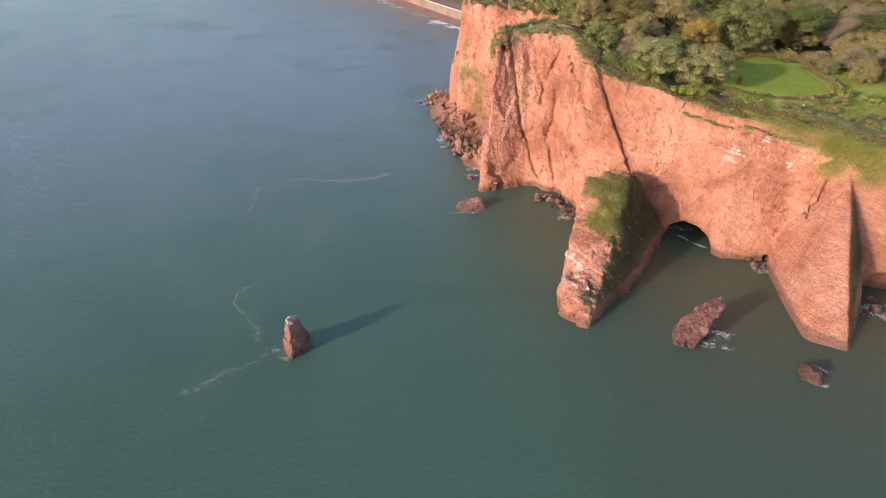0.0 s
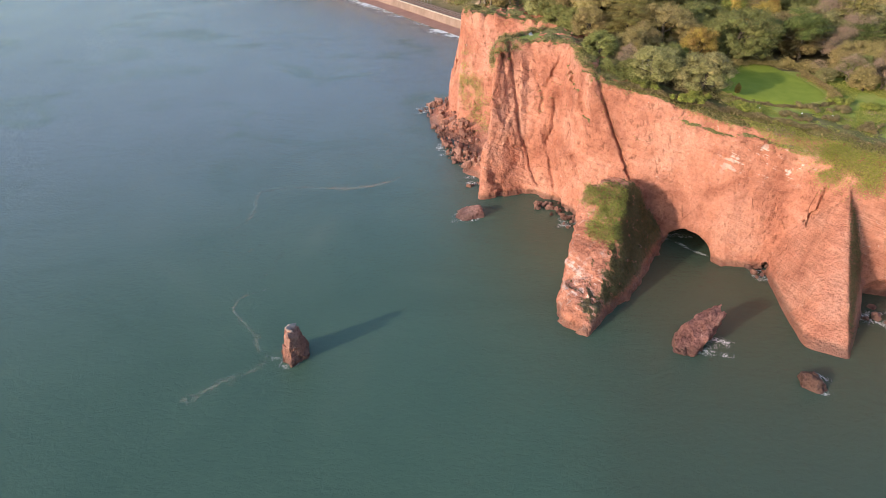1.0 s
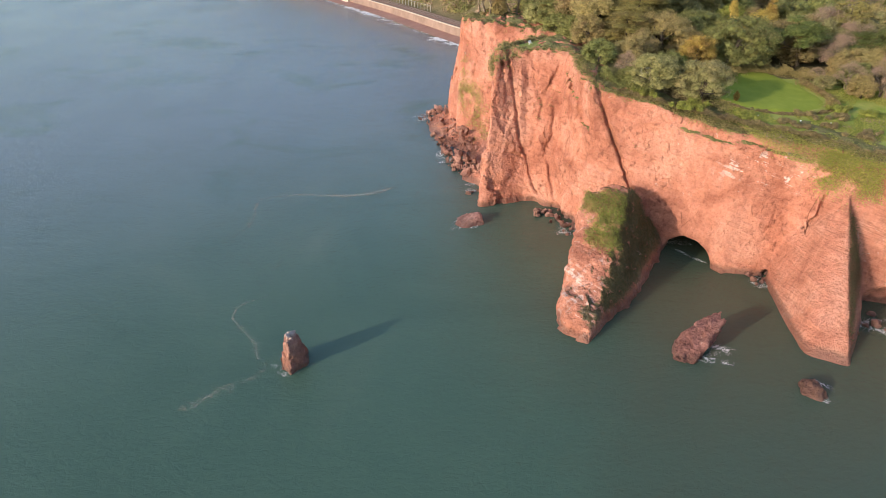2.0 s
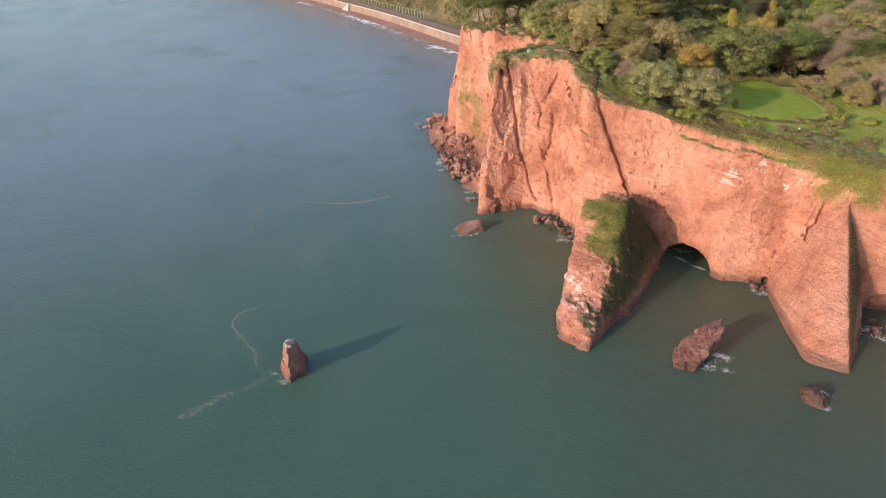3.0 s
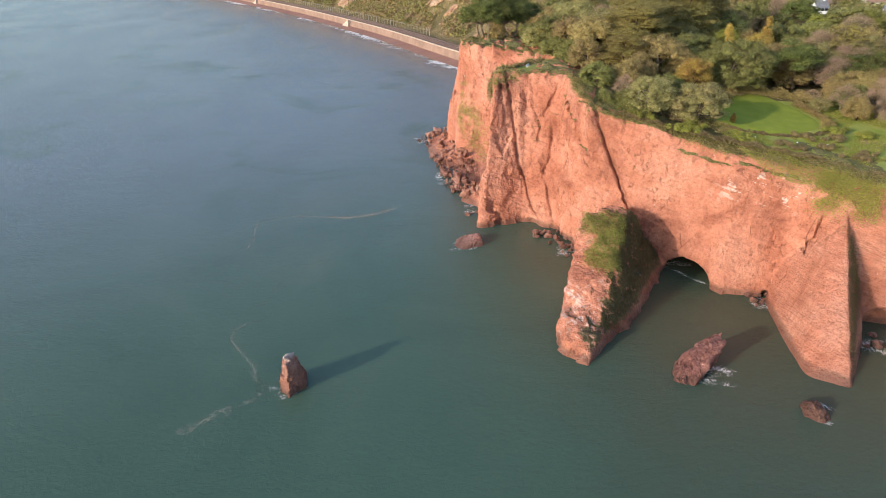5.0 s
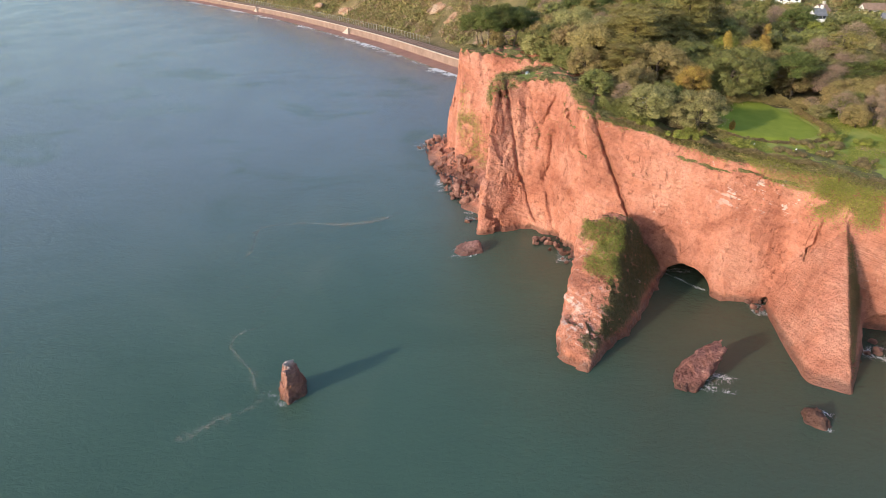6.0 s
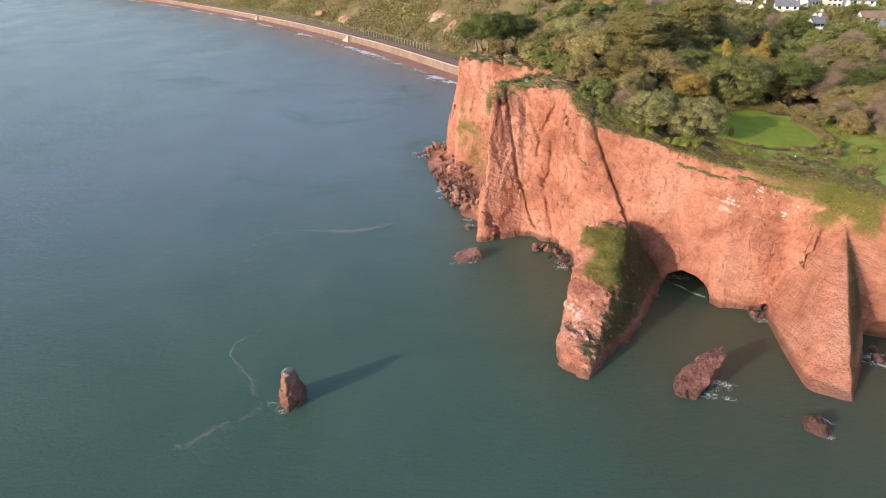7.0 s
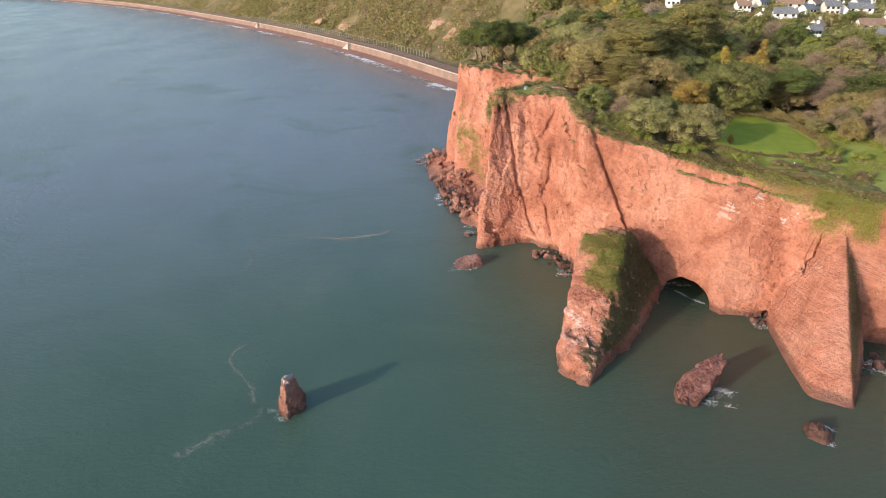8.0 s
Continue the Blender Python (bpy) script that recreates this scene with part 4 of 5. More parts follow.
def leaf_material(name, colours, thin=0.22):
    """Foliage: colour varies from spray to spray and from plant to plant."""
    m, nt, b = material(name, 0.6)
    geo = nt.nodes.new("ShaderNodeNewGeometry")
    info = nt.nodes.new("ShaderNodeObjectInfo")
    col = ramp(nt, geo.outputs["Random Per Island"], [(0.0, colours[0]), (0.5, colours[1]), (1.0, colours[2])])
    hsv = node(nt, "HueSaturation", Color=col)
    nt.links.new(maths(nt, "MULTIPLY_ADD", info.outputs["Random"], 0.03, 0.473), hsv.inputs["Hue"])
    nt.links.new(maths(nt, "MULTIPLY_ADD", info.outputs["Random"], 0.5, 0.75), hsv.inputs["Value"])
    tone = blend(nt, step(nt, grain(nt, position(nt), 0.3, 3), 0.35, 0.7), hsv.outputs[0], colours[1])
    tone = blend(nt, 0.6, tone, ramp(nt, grain(nt, position(nt), 1.6, 5, 0.7), [(0.38, (0.55, 0.55, 0.55)), (0.52, (1, 1, 1)), (0.64, (1.25, 1.25, 1.2))]), "MULTIPLY")
    nt.links.new(tone, b.inputs["Base Color"])
    bumped(nt, b, grain(nt, position(nt), 2.2, 5, 0.7), 1.0, 0.5)
    tr = node(nt, "BsdfTranslucent", Color=tone)
    mix = node(nt, "MixShader", Fac=thin)
    nt.links.new(b.outputs[0], mix.inputs[1])
    nt.links.new(tr.outputs[0], mix.inputs[2])
    nt.links.new(mix.outputs[0], nt.nodes["Material Output"].inputs[0])
    return m


LEAF = {
    "oak": leaf_material("holm_oak_leaves", [(0.128, 0.146, 0.046), (0.210, 0.216, 0.066), (0.345, 0.315, 0.105)]),
    "grey": leaf_material("grey_green_leaves", [(0.215, 0.212, 0.085), (0.330, 0.305, 0.118), (0.485, 0.425, 0.190)]),
    "pine": leaf_material("pine_needles", [(0.085, 0.115, 0.032), (0.140, 0.165, 0.044), (0.215, 0.225, 0.068)]),
    "cypress": leaf_material("cypress_sprays", [(0.190, 0.172, 0.055), (0.285, 0.245, 0.074), (0.385, 0.315, 0.105)]),
    "autumn": leaf_material("autumn_leaves", [(0.265, 0.215, 0.082), (0.355, 0.280, 0.110), (0.430, 0.330, 0.145)]),
    "gold": leaf_material("golden_leaves", [(0.316, 0.235, 0.052), (0.455, 0.335, 0.077), (0.581, 0.424, 0.116)]),
    "hedge": leaf_material("hedge_leaves", [(0.175, 0.145, 0.062), (0.270, 0.212, 0.094), (0.380, 0.285, 0.138)]),
    "fresh": leaf_material("fresh_green_leaves", [(0.152, 0.184, 0.036), (0.253, 0.274, 0.052), (0.392, 0.356, 0.090)]),
    "moss": leaf_material("dark_ivy_leaves", [(0.072, 0.078, 0.030), (0.118, 0.114, 0.044), (0.19, 0.16, 0.068)]),
    "meadow": leaf_material("meadow_blades", [(0.205, 0.225, 0.040), (0.310, 0.310, 0.060), (0.440, 0.375, 0.110)]),
    "twig": leaf_material("dry_twigs", [(0.297, 0.206, 0.136), (0.411, 0.290, 0.193), (0.543, 0.390, 0.277)]),
}
bark = plain("bark", (0.06, 0.045, 0.033), (0.14, 0.105, 0.08), 1.2, 0.95, 0.8)
pale_bark = plain("pale_bark", (0.16, 0.125, 0.09), (0.28, 0.22, 0.165), 1.2, 0.95, 0.8)


def limb(r, a, b, ra, rb, wander=0.08, n=5):
    a, b = np.asarray(a, float), np.asarray(b, float)
    t = np.linspace(0, 1, n)[:, None]
    length = np.linalg.norm(b - a)
    path = a + (b - a) * t + r.normal(size=(n, 3)) * wander * length * np.sin(np.pi * t)
    return tube(path, ra + (rb - ra) * t[:, 0], 5)


def tree_shape(kind, seed, n, size, fine):
    """Trunk, limbs, twigs and crown for a plant about 10 m high standing at the origin."""
    r = np.random.RandomState(seed)
    trunks, limbs, twigs, spots, flat, shell = [], [], [], [], 0.0, 0.7
    if kind in ("oak", "grey", "fresh", "gold", "autumn"):
        wide = {"oak": 5.6, "grey": 5.2, "fresh": 4.6, "gold": 4.2, "autumn": 4.8}[kind]
        top = np.array([r.normal() * 0.4, r.normal() * 0.4, 5.0])
        trunks.append(limb(r, (0, 0, -0.6), top, 0.45, 0.25))
        dense = kind == "oak"
        for k in range(96 if dense else 64):
            a, e = r.uniform(0, 2 * np.pi), np.arcsin(r.uniform(-0.62, 1.0))
            c = np.array([wide * 0.8 * np.cos(e) * np.cos(a), wide * 0.8 * np.cos(e) * np.sin(a), 4.4 + 4.3 * np.sin(e)])
            c *= r.uniform(0.88, 1.02) if dense else r.uniform(0.82, 1.06)
            s = r.uniform(1.0, 1.6) if dense else r.uniform(0.75, 1.75)
            spots.append((*c, s, s, s * 0.85))
            if k % 12 == 0:
                limbs.append(limb(r, top * r.uniform(0.4, 0.95), c, 0.16, 0.04))
    elif kind == "pine":
        fork = np.array([r.normal() * 0.5, r.normal() * 0.5, 4.2])
        trunks.append(limb(r, (0, 0, -0.6), fork, 0.42, 0.28))
        for k in range(32):
            a, q = r.uniform(0, 2 * np.pi), r.rand() ** 0.5
            c = np.array([4.8 * q * np.cos(a), 4.8 * q * np.sin(a), 9.0 - 3.2 * q * q + r.normal() * 0.6])
            s = r.uniform(1.0, 1.8)
            spots.append((*c, s * 1.2, s * 1.2, s * 0.7))
            if k % 5 == 0:
                limbs.append(limb(r, fork * r.uniform(0.75, 1), c - (0, 0, 0.3), 0.17, 0.05))
        flat, shell = 0.4, 0.4
    elif kind == "cypress":
        trunks.append(limb(r, (0, 0, -0.6), (0, 0, 9.2), 0.42, 0.08, 0.02))
        for k in range(90):
            z = r.uniform(1.0, 9.8)
            a = r.uniform(0, 2 * np.pi)
            q = (1.0 - 0.6 * (z - 1) / 9) * r.uniform(0.35, 1.0) * 4.8
            c = np.array([q * np.cos(a), q * np.sin(a), z + 0.10 * q])
            s = r.uniform(0.8, 1.6)
            spots.append((*c, s * 1.3, s * 1.3, s * 0.45))
            if k % 12 == 0:
                limbs.append(limb(r, (0, 0, z - 0.9), c, 0.10, 0.03))
        flat, shell = 0.9, 0.2
    elif kind == "cone":
        trunks.append(limb(r, (0, 0, -0.6), (0, 0, 9), 0.25, 0.05, 0.01))
        for k in range(26):
            z = r.uniform(1, 9.6)
            q, a = (10 - z) * 0.24 * r.uniform(0.5, 1), r.uniform(0, 2 * np.pi)
            spots.append((q * np.cos(a), q * np.sin(a), z, 0.8, 0.8, 0.9))
    else:
        for stem in range(3):
            foot = np.array([r.normal() * 0.5, r.normal() * 0.5, -0.6])
            fork = foot + (r.normal() * 1.0, r.normal() * 1.0, 4.2)
            trunks.append(limb(r, foot, fork, 0.22, 0.14))
            for k in range(11):
                a, e = r.uniform(0, 2 * np.pi), np.arcsin(r.uniform(-0.2, 1.0))
                c = np.array([4.2 * np.cos(e) * np.cos(a), 4.2 * np.cos(e) * np.sin(a), 4.4 + 4.8 * np.sin(e)])
                twigs.append(limb(r, fork * r.uniform(0.6, 1), c, 0.09, 0.02))
                for _ in range(4):
                    twigs.append(limb(r, fork + (c - fork) * r.uniform(0.4, 0.9), c + r.normal(size=3) * 1.1, 0.045, 0.014, n=3))
                s = r.uniform(1.0, 1.7)
                spots.append((*c, s, s, s))
        shell = 0.2
    crown = lobes(spots, n, size, r, flat, shell)
    if kind != "twig":
        crown = joined([crown, core(spots, fine, 0.45 if kind in ("cypress", "pine") else 0.58)])
    return trunks, limbs, twigs, crown


BARK = {"twig": pale_bark, "pine": pale_bark}
SHAPES = {}


def shapes(kind, fine):
    """Three differing sets of meshes for a kind, made once: rows of part name, mesh and kind of tag."""
    if (kind, fine) not in SHAPES:
        made = []
        for seed in range(3):
            n, size = (15000, 0.17) if fine else (4400, 0.29)
            if kind == "twig":
                n, size = int(n * 0.7), size * 0.62
            if kind == "cone":
                n = n // 2
            trunks, limbs, twigs, crown = tree_shape(kind, 31 * seed + len(kind), n, size, fine)
            coat = BARK.get(kind, bark)
            rows = [("trunk", mesh_of("trunk", *t, coat), "") for t in trunks]
            if fine:
                rows += [("limb", mesh_of("limb", *t, coat), "") for t in limbs]
            if twigs:
                rows.append(("branchwork", mesh_of("branchwork", *joined(twigs), coat), "stuff"))
            rows.append(("crown", mesh_of("crown", *crown, LEAF["gold" if kind == "cone" else kind], smooth=False), "stuff"))
            made.append(rows)
        SHAPES[kind, fine] = made
    return SHAPES[kind, fine]


LOOKS = {
    "oak": ("holm_oak", "dense dark green holm oak with a rounded crown", "tree"),
    "grey": ("coast_oak", "wind-shaped grey green evergreen oak on the cliff top", "tree"),
    "pine": ("pine", "dark green maritime pine with a flat spreading crown", "tree"),
    "cypress": ("cypress", "large layered cypress with drooping olive green sprays", "tree"),
    "autumn": ("deciduous_tree", "thinning deciduous tree in brown olive autumn leaf", "tree"),
    "twig": ("bare_tree", "nearly bare pale brown deciduous tree", "tree"),
    "gold": ("golden_tree", "ochre yellow autumn tree among the evergreens", "tree"),
    "fresh": ("green_tree", "bright green leafy tree among darker ones", "tree"),
    "cone": ("golden_conifer", "slender golden yellow conifer", "tree"),
}
wood_rng = np.random.RandomState(23)


def height_at(x, y):
    return float(land_height(np.array([float(x)]), np.array([float(y)]))[0])


def tree(kind, x, y, tall, wide=1.0, fine=True, group="trees on the cliff top"):
    name, label, category = LOOKS[kind]
    rows = shapes(kind, fine)[wood_rng.randint(3)]
    base = tagged(new(name), label, category, group)
    k = tall / 10
    base.matrix_basis = pose(x, y, height_at(x, y), 0, 0, wood_rng.uniform(0, 360)) @ Matrix.Diagonal((k * wide, k * wide, k, 1))
    for piece, me, sort in rows:
        tagged(part(piece, me, base), kind=sort)
    return base


NEAR = [
    ("pine", 16.5, 252, 13.5, 0.75), ("pine", 22, 257, 15, 0.8), ("pine", 28, 259, 14, 0.8), ("pine", 12.5, 262, 13, 0.75),
    ("pine", 14, 257, 14, 1.0), ("pine", 19, 260, 15.5, 1.1), ("pine", 25, 263, 14.5, 1.0), ("autumn", 20, 253, 8, 0.9), ("pine", 31, 268, 14, 1.1),
    ("oak", 33, 238, 10, 1.1), ("oak", 38, 226, 13, 1.15), ("oak", 36, 212, 7.5, 1.3), ("grey", 46, 236, 17, 1.1), ("autumn", 47, 206, 15, 1.2),
    ("autumn", 42, 194, 9, 1.2), ("oak", 39.5, 167, 7.0, 1.25), ("twig", 45.5, 161, 6.5, 0.9), ("cypress", 57, 198, 18, 1.15),
    ("cypress", 51, 186, 11, 1.3), ("autumn", 61, 186, 13, 1.2), ("autumn", 53, 176, 9, 1.1), ("grey", 50.2, 154, 9.5, 1.25), ("grey", 60.6, 149.5, 10.5, 1.25),
]
NEAR += [
    ("oak", 56, 163, 8.0, 1.1), ("gold", 66.5, 172, 10.5, 1.1), ("oak", 80.5, 178.5, 15.5, 1.15), ("pine", 97.5, 182, 12.5, 1.2),
    ("cypress", 81, 222, 24, 0.95), ("cypress", 69, 214, 20, 1.1), ("cypress", 90, 236, 24, 1.0), ("oak", 97, 234, 15, 1.2), ("cone", 88, 205, 14, 0.9),
    ("cone", 103, 212, 15, 0.9), ("gold", 99, 207, 12, 1.1), ("twig", 112, 196, 14, 1.2), ("twig", 108, 178, 10, 1.1), ("autumn", 106, 171, 8.5, 1.1),
    ("twig", 113, 163, 9, 1.0), ("autumn", 118, 171, 11, 1.2), ("pine", 119, 180, 11.5, 1.4), ("grey", 126, 196, 13, 1.3), ("twig", 120, 158, 9, 1.1),
]
NEAR += [
    ("twig", 99, 171, 3.5, 1.2), ("autumn", 103, 157, 6, 1.2), ("twig", 108, 150, 6.5, 1.1),
    ("autumn", 113, 146, 6, 1.2), ("oak", 106, 166, 7, 1.2), ("twig", 118, 145, 7, 1.2), ("autumn", 99, 184, 9, 1.2), ("grey", 92, 192, 10, 1.2),
    ("autumn", 112, 171, 9, 1.2), ("twig", 117, 188, 12, 1.2), ("autumn", 106, 196, 12, 1.2), ("oak", 45, 158, 4.5, 1.3), ("fresh", 58, 146, 2.6, 1.3),
    ("autumn", 48, 170, 8, 1.2), ("cypress", 62, 206, 19, 1.2), ("oak", 70, 194, 12, 1.2), ("autumn", 50, 213, 14, 1.2), ("oak", 40, 203, 8, 1.2),
    ("grey", 96.5, 162.5, 4.2, 1.2), ("oak", 112, 152, 4.5, 1.1), ("gold", 70.0, 151.5, 2.8, 0.6), ("oak", 134, 176, 11, 1.3), ("twig", 130, 166, 9, 1.1),
    ("oak", 75, 186, 10, 1.1), ("autumn", 68, 182, 9, 1.1), ("twig", 103, 163, 7, 1.1), ("twig", 108, 158, 7.5, 1.0), ("autumn", 115, 153, 6, 1.1),
    ("grey", 122, 151, 7, 1.2), ("autumn", 128, 157, 9, 1.2), ("gold", 124, 164, 8, 1.1), ("oak", 76, 198, 13, 1.2), ("autumn", 96, 193, 12, 1.2),
    ("grey", 110, 190, 12, 1.2), ("cypress", 58, 214, 19, 1.2), ("autumn", 63, 226, 17, 1.2), ("grey", 52, 222, 16, 1.2), ("fresh", 60, 168, 6, 1.1),
]
for kind, x, y, tall, wide in NEAR:
    tree(kind, x, y, tall, wide)

HOUSES = [(131, 366, 12, 30), (131, 387, 9, 10), (170, 384, 9, 20), (183, 392, 11, 60), (172, 364, 10, 75), (183, 361, 14, 5),
          (201, 393, 17, 5), (206, 382, 9, 40), (216, 395, 12, 60), (219, 382, 10, 15), (228, 386, 12, 80), (240, 389, 16, 5),
          (255, 411, 13, 20), (232, 408, 12, 45), (214, 334, 18, 20), (205, 302, 17, 0), (251, 377, 12, 60), (170, 306, 6, 20),
          (186, 333, 6, 40), (246, 400, 12, 40), (268, 386, 12, 75), (276, 402, 12, 60), (194, 420, 12, 45), (288, 418, 13, 20), (214, 430, 13, 10)]
spread = []
tries = 0
while len(spread) < 265 and tries < 14000:
    tries += 1
    x, y = wood_rng.uniform(30, 330), wood_rng.uniform(158, 470)
    inland = -polygon_distance(np.array([x]), np.array([y]), LAND)[0]
    open_view = any((x - a) ** 2 + (y - b) ** 2 < 10 ** 2 or (0.6 < (x / y) / (a / b) < 1.06 and abs(x / y - a / b) < 0.035 and 0 < b - y < (44 if b < 345 and a > 195 else 24)) for a, b, _, _ in HOUSES)
    town = y > 385 and x > 160 and wood_rng.rand() < 0.15
    if inland < 14 or x < 0.36 * (y - 165) - 6 - 40 * (y > 300) or x > 0.86 * y or open_view or town:
        continue
    if any((x - a) ** 2 + (y - b) ** 2 < (5.2 + 0.006 * y) ** 2 for a, b in spread) or any((x - a) ** 2 + (y - b) ** 2 < 30 for _, a, b, *_ in NEAR):
        continue
    if y < 205 and x < 106 or y < 158 or (x > 70 and y < 205 and x < 112):
        continue
    spread.append((x, y))
    kind = wood_rng.choice(["oak", "cypress", "autumn", "grey", "twig", "pine", "gold", "fresh"], p=[0.24, 0.15, 0.24, 0.12, 0.13, 0.06, 0.03, 0.03])
    tree(kind, x, y, wood_rng.uniform(8, 14) * (1.2 if kind == "cypress" else 1) * (0.6 if y > 320 and x > 120 else 1), wood_rng.uniform(0.95, 1.3), y < 185, "woodland behind the cliff")


# scrub sampled over a mesh
def scattered(me, n, choose, r, lift=0.1):
    """Random points on a mesh, with normals, kept where choose(points, normals) exceeds a random number."""
    co = np.empty(len(me.vertices) * 3, np.float32)
    me.vertices.foreach_get("co", co)
    nv = np.empty(len(me.vertices) * 3, np.float32)
    me.vertex_normals.foreach_get("vector", nv)
    co, nv = co.reshape(-1, 3).astype(float), nv.reshape(-1, 3).astype(float)
    chance = choose(co, nv)
    pick = r.choice(len(co), n, p=chance / chance.sum())
    at = co[pick] + r.normal(size=(n, 3)) * 0.3 + nv[pick] * lift
    return at, nv[pick]


r = np.random.RandomState(5)
def on_cap(p, n):
    ragged = 0.5 * fractal(p, 3, 3)
    slope = plane_through(p, (31.0, 132.2, 16), (33.5, 118, 10.8), (38.2, 123, 13.7), (34, 117, 4))
    bare = np.exp(-((p[:, 0] - 38.5) ** 2 + (p[:, 1] - 134.5) ** 2) / 9)
    return ease(slope + ragged, -1.9, -0.9) * ease(n[:, 2] + 0.3 * ragged, 0.45, 0.7) * ease(p[:, 2] + ragged, 9.4, 10.4) * (1 - 0.93 * bare)


def on_flank(p, n):
    lit = plane_through(p, (23.2, 105.0, 0), (26.4, 98.0, 0), (32.3, 111, 8.2), (34, 117, 4))
    return ease(-lit, 0.7, 1.6) * ease(0.79 * n[:, 0] - 0.45 * n[:, 1] + 0.4 * n[:, 2] + 0.22 * fractal(p, 5, 3), 0.5, 0.68) * ease(p[:, 2] + 1.2 * fractal(p, 4, 2), 1.2, 3) * ease(p[:, 1], 104, 108) * (1 - 0.8 * ease(p[:, 0] - 0.55 * p[:, 1], -25.2, -23.5))


def on_cleft(p, n):
    inside = (p[:, 0] > 74) & (p[:, 0] < 90) & (p[:, 1] > 94) & (p[:, 1] < 116)
    return inside * ease(0.8 * n[:, 0] - 0.55 * n[:, 1] + 0.2 * fractal(p, 3, 3), 0.6, 0.8) * ease(p[:, 2] - 0.5 * (p[:, 0] - 78), 2.5, 6)


at, nor = scattered(fin, 9000, on_cap, r, 0.06)
tagged(part("grass_cap", mesh_of("grass_cap", *leaves(at, nor, 0.19, r, 0.3), LEAF["fresh"], smooth=False), rock_fin), "bright green grass and ivy cap", kind="stuff")
at, nor = scattered(fin, 7000, on_cap, r, 0.06)
tagged(part("ivy_cap", mesh_of("ivy_cap", *leaves(at, nor, 0.17, r, 0.3), LEAF["oak"], smooth=False), rock_fin), "darker green ivy over the cap", kind="stuff")
at, nor = scattered(fin, 28000, on_flank, r, 0.03)
tagged(part("ivy", mesh_of("ivy", *leaves(at, nor, 0.14, r), LEAF["moss"], smooth=False), rock_fin), "dark ivy on the shaded flank", kind="stuff")


at, nor = scattered(cliff_mesh, 9000, on_cleft, r, 0.05)
tagged(new("cleft_weeds", mesh_of("cleft_weeds", *leaves(at, nor, 0.15, r), LEAF["moss"], smooth=False)), "dark weeds clinging to the shaded cleft wall", "weeds", kind="stuff")


def on_brow(p, n):
    return ease(n[:, 2] + 0.35 * fractal(p, 6, 3), 0.45, 0.75) * ease(p[:, 2], 18, 24) * ease(polygon_distance(p[:, 0], p[:, 1], BRINK), -7, -3) * np.maximum(ease(p[:, 2] - plateau(p[:, 0], p[:, 1]), -2.6, -1.6), 0.12)


def on_slope(p, n):
    spots = [(76.6, 120.5, 28.5, 2.6), (76.8, 119.5, 24.5, 2.2), (76, 119, 21, 1.4), (73.5, 124, 29.5, 2.0), (70, 126.5, 29.5, 1.5),
             (83.4, 117, 27, 2.0), (84.5, 116, 23.5, 1.4), (76.3, 117.9, 19.2, 0.9), (80, 119.5, 28.5, 2.0), (90, 113, 26, 1.6)]
    near = sum(np.exp(-((p[:, 0] - a) ** 2 + (p[:, 1] - b) ** 2 + (p[:, 2] - c) ** 2) / w ** 2) for a, b, c, w in spots)
    return near * ease(fractal(p, 2.5, 4), -0.5, 0.3) + 0.004 * ease(p[:, 0], 72, 80) * ease(p[:, 2] + 3 * fractal(p + 7, 5, 3), 23, 27) * (p[:, 1] < 128)


def in_gully(p, n):
    spots = [(9.8, 225, 14, 3.5), (11.5, 220, 8, 3.0), (8, 232, 24, 2.6), (12.5, 214, 5, 2.8), (8.5, 228, 16, 3.0), (13.5, 190, 6, 3.0)]
    near = sum(np.exp(-((p[:, 0] - a) ** 2 / 4 + (p[:, 1] - b) ** 2 + (p[:, 2] - c) ** 2) / w ** 2) for a, b, c, w in spots)
    return near * ease(fractal(p, 3, 3), -0.5, 0.2) + 0.004 * ease(n[:, 2] + 0.55 * fractal(p, 6, 3), 0.35, 0.75) * ease(p[:, 1], 178, 190) * ease(p[:, 2], 4, 7) * (p[:, 2] < 33)


for field, n, size, leaf in ((on_brow, 26000, 0.18, "autumn"), (on_brow, 16000, 0.18, "meadow"), (on_slope, 16000, 0.17, "meadow"), (on_slope, 11000, 0.17, "autumn"), (in_gully, 6500, 0.2, "meadow"), (in_gully, 6500, 0.2, "hedge")):
    at, nor = scattered(cliff_mesh, n, field, r, 0.05)
    tagged(new("cliff_grass", mesh_of("cliff_grass", *leaves(at, nor, size, r, 0.4), LEAF[leaf], smooth=False)), "tufts of rough grass on the brink and ledges", "grass", kind="stuff")
at, nor = scattered(cliff_mesh, 3600, lambda p, n: np.exp(-((p[:, 0] - 14) ** 2 + (p[:, 1] - 183) ** 2 + (p[:, 2] - 35.0) ** 2) / 7.0), r, 0.6)
tagged(new("cliff_bush", mesh_of("cliff_bush", *leaves(at + r.normal(size=at.shape) * 0.6, nor, 0.22, r), LEAF["grey"], smooth=False)), "grey green bush clinging to the gully side", "bush")


def hedge(points, tall, wide, n, leaf, label):
    line = curved(points, 12)
    k = r.randint(0, len(line), n)
    c = line[k] + r.normal(size=(n, 2)) * wide * 0.4
    z = land_height(c[:, 0], c[:, 1]) + tall * r.rand(n) ** 0.7 * (0.7 + 0.3 * np.sin(c[:, 0] * 1.3))
    at = np.stack([c[:, 0], c[:, 1], z], axis=1)
    out = np.stack([0 * z, 0 * z, 0 * z + 0.6], axis=1)
    return tagged(new("hedge", mesh_of("hedge", *leaves(at, out, 0.26, r), leaf, smooth=False)), label, "hedge", kind="stuff")


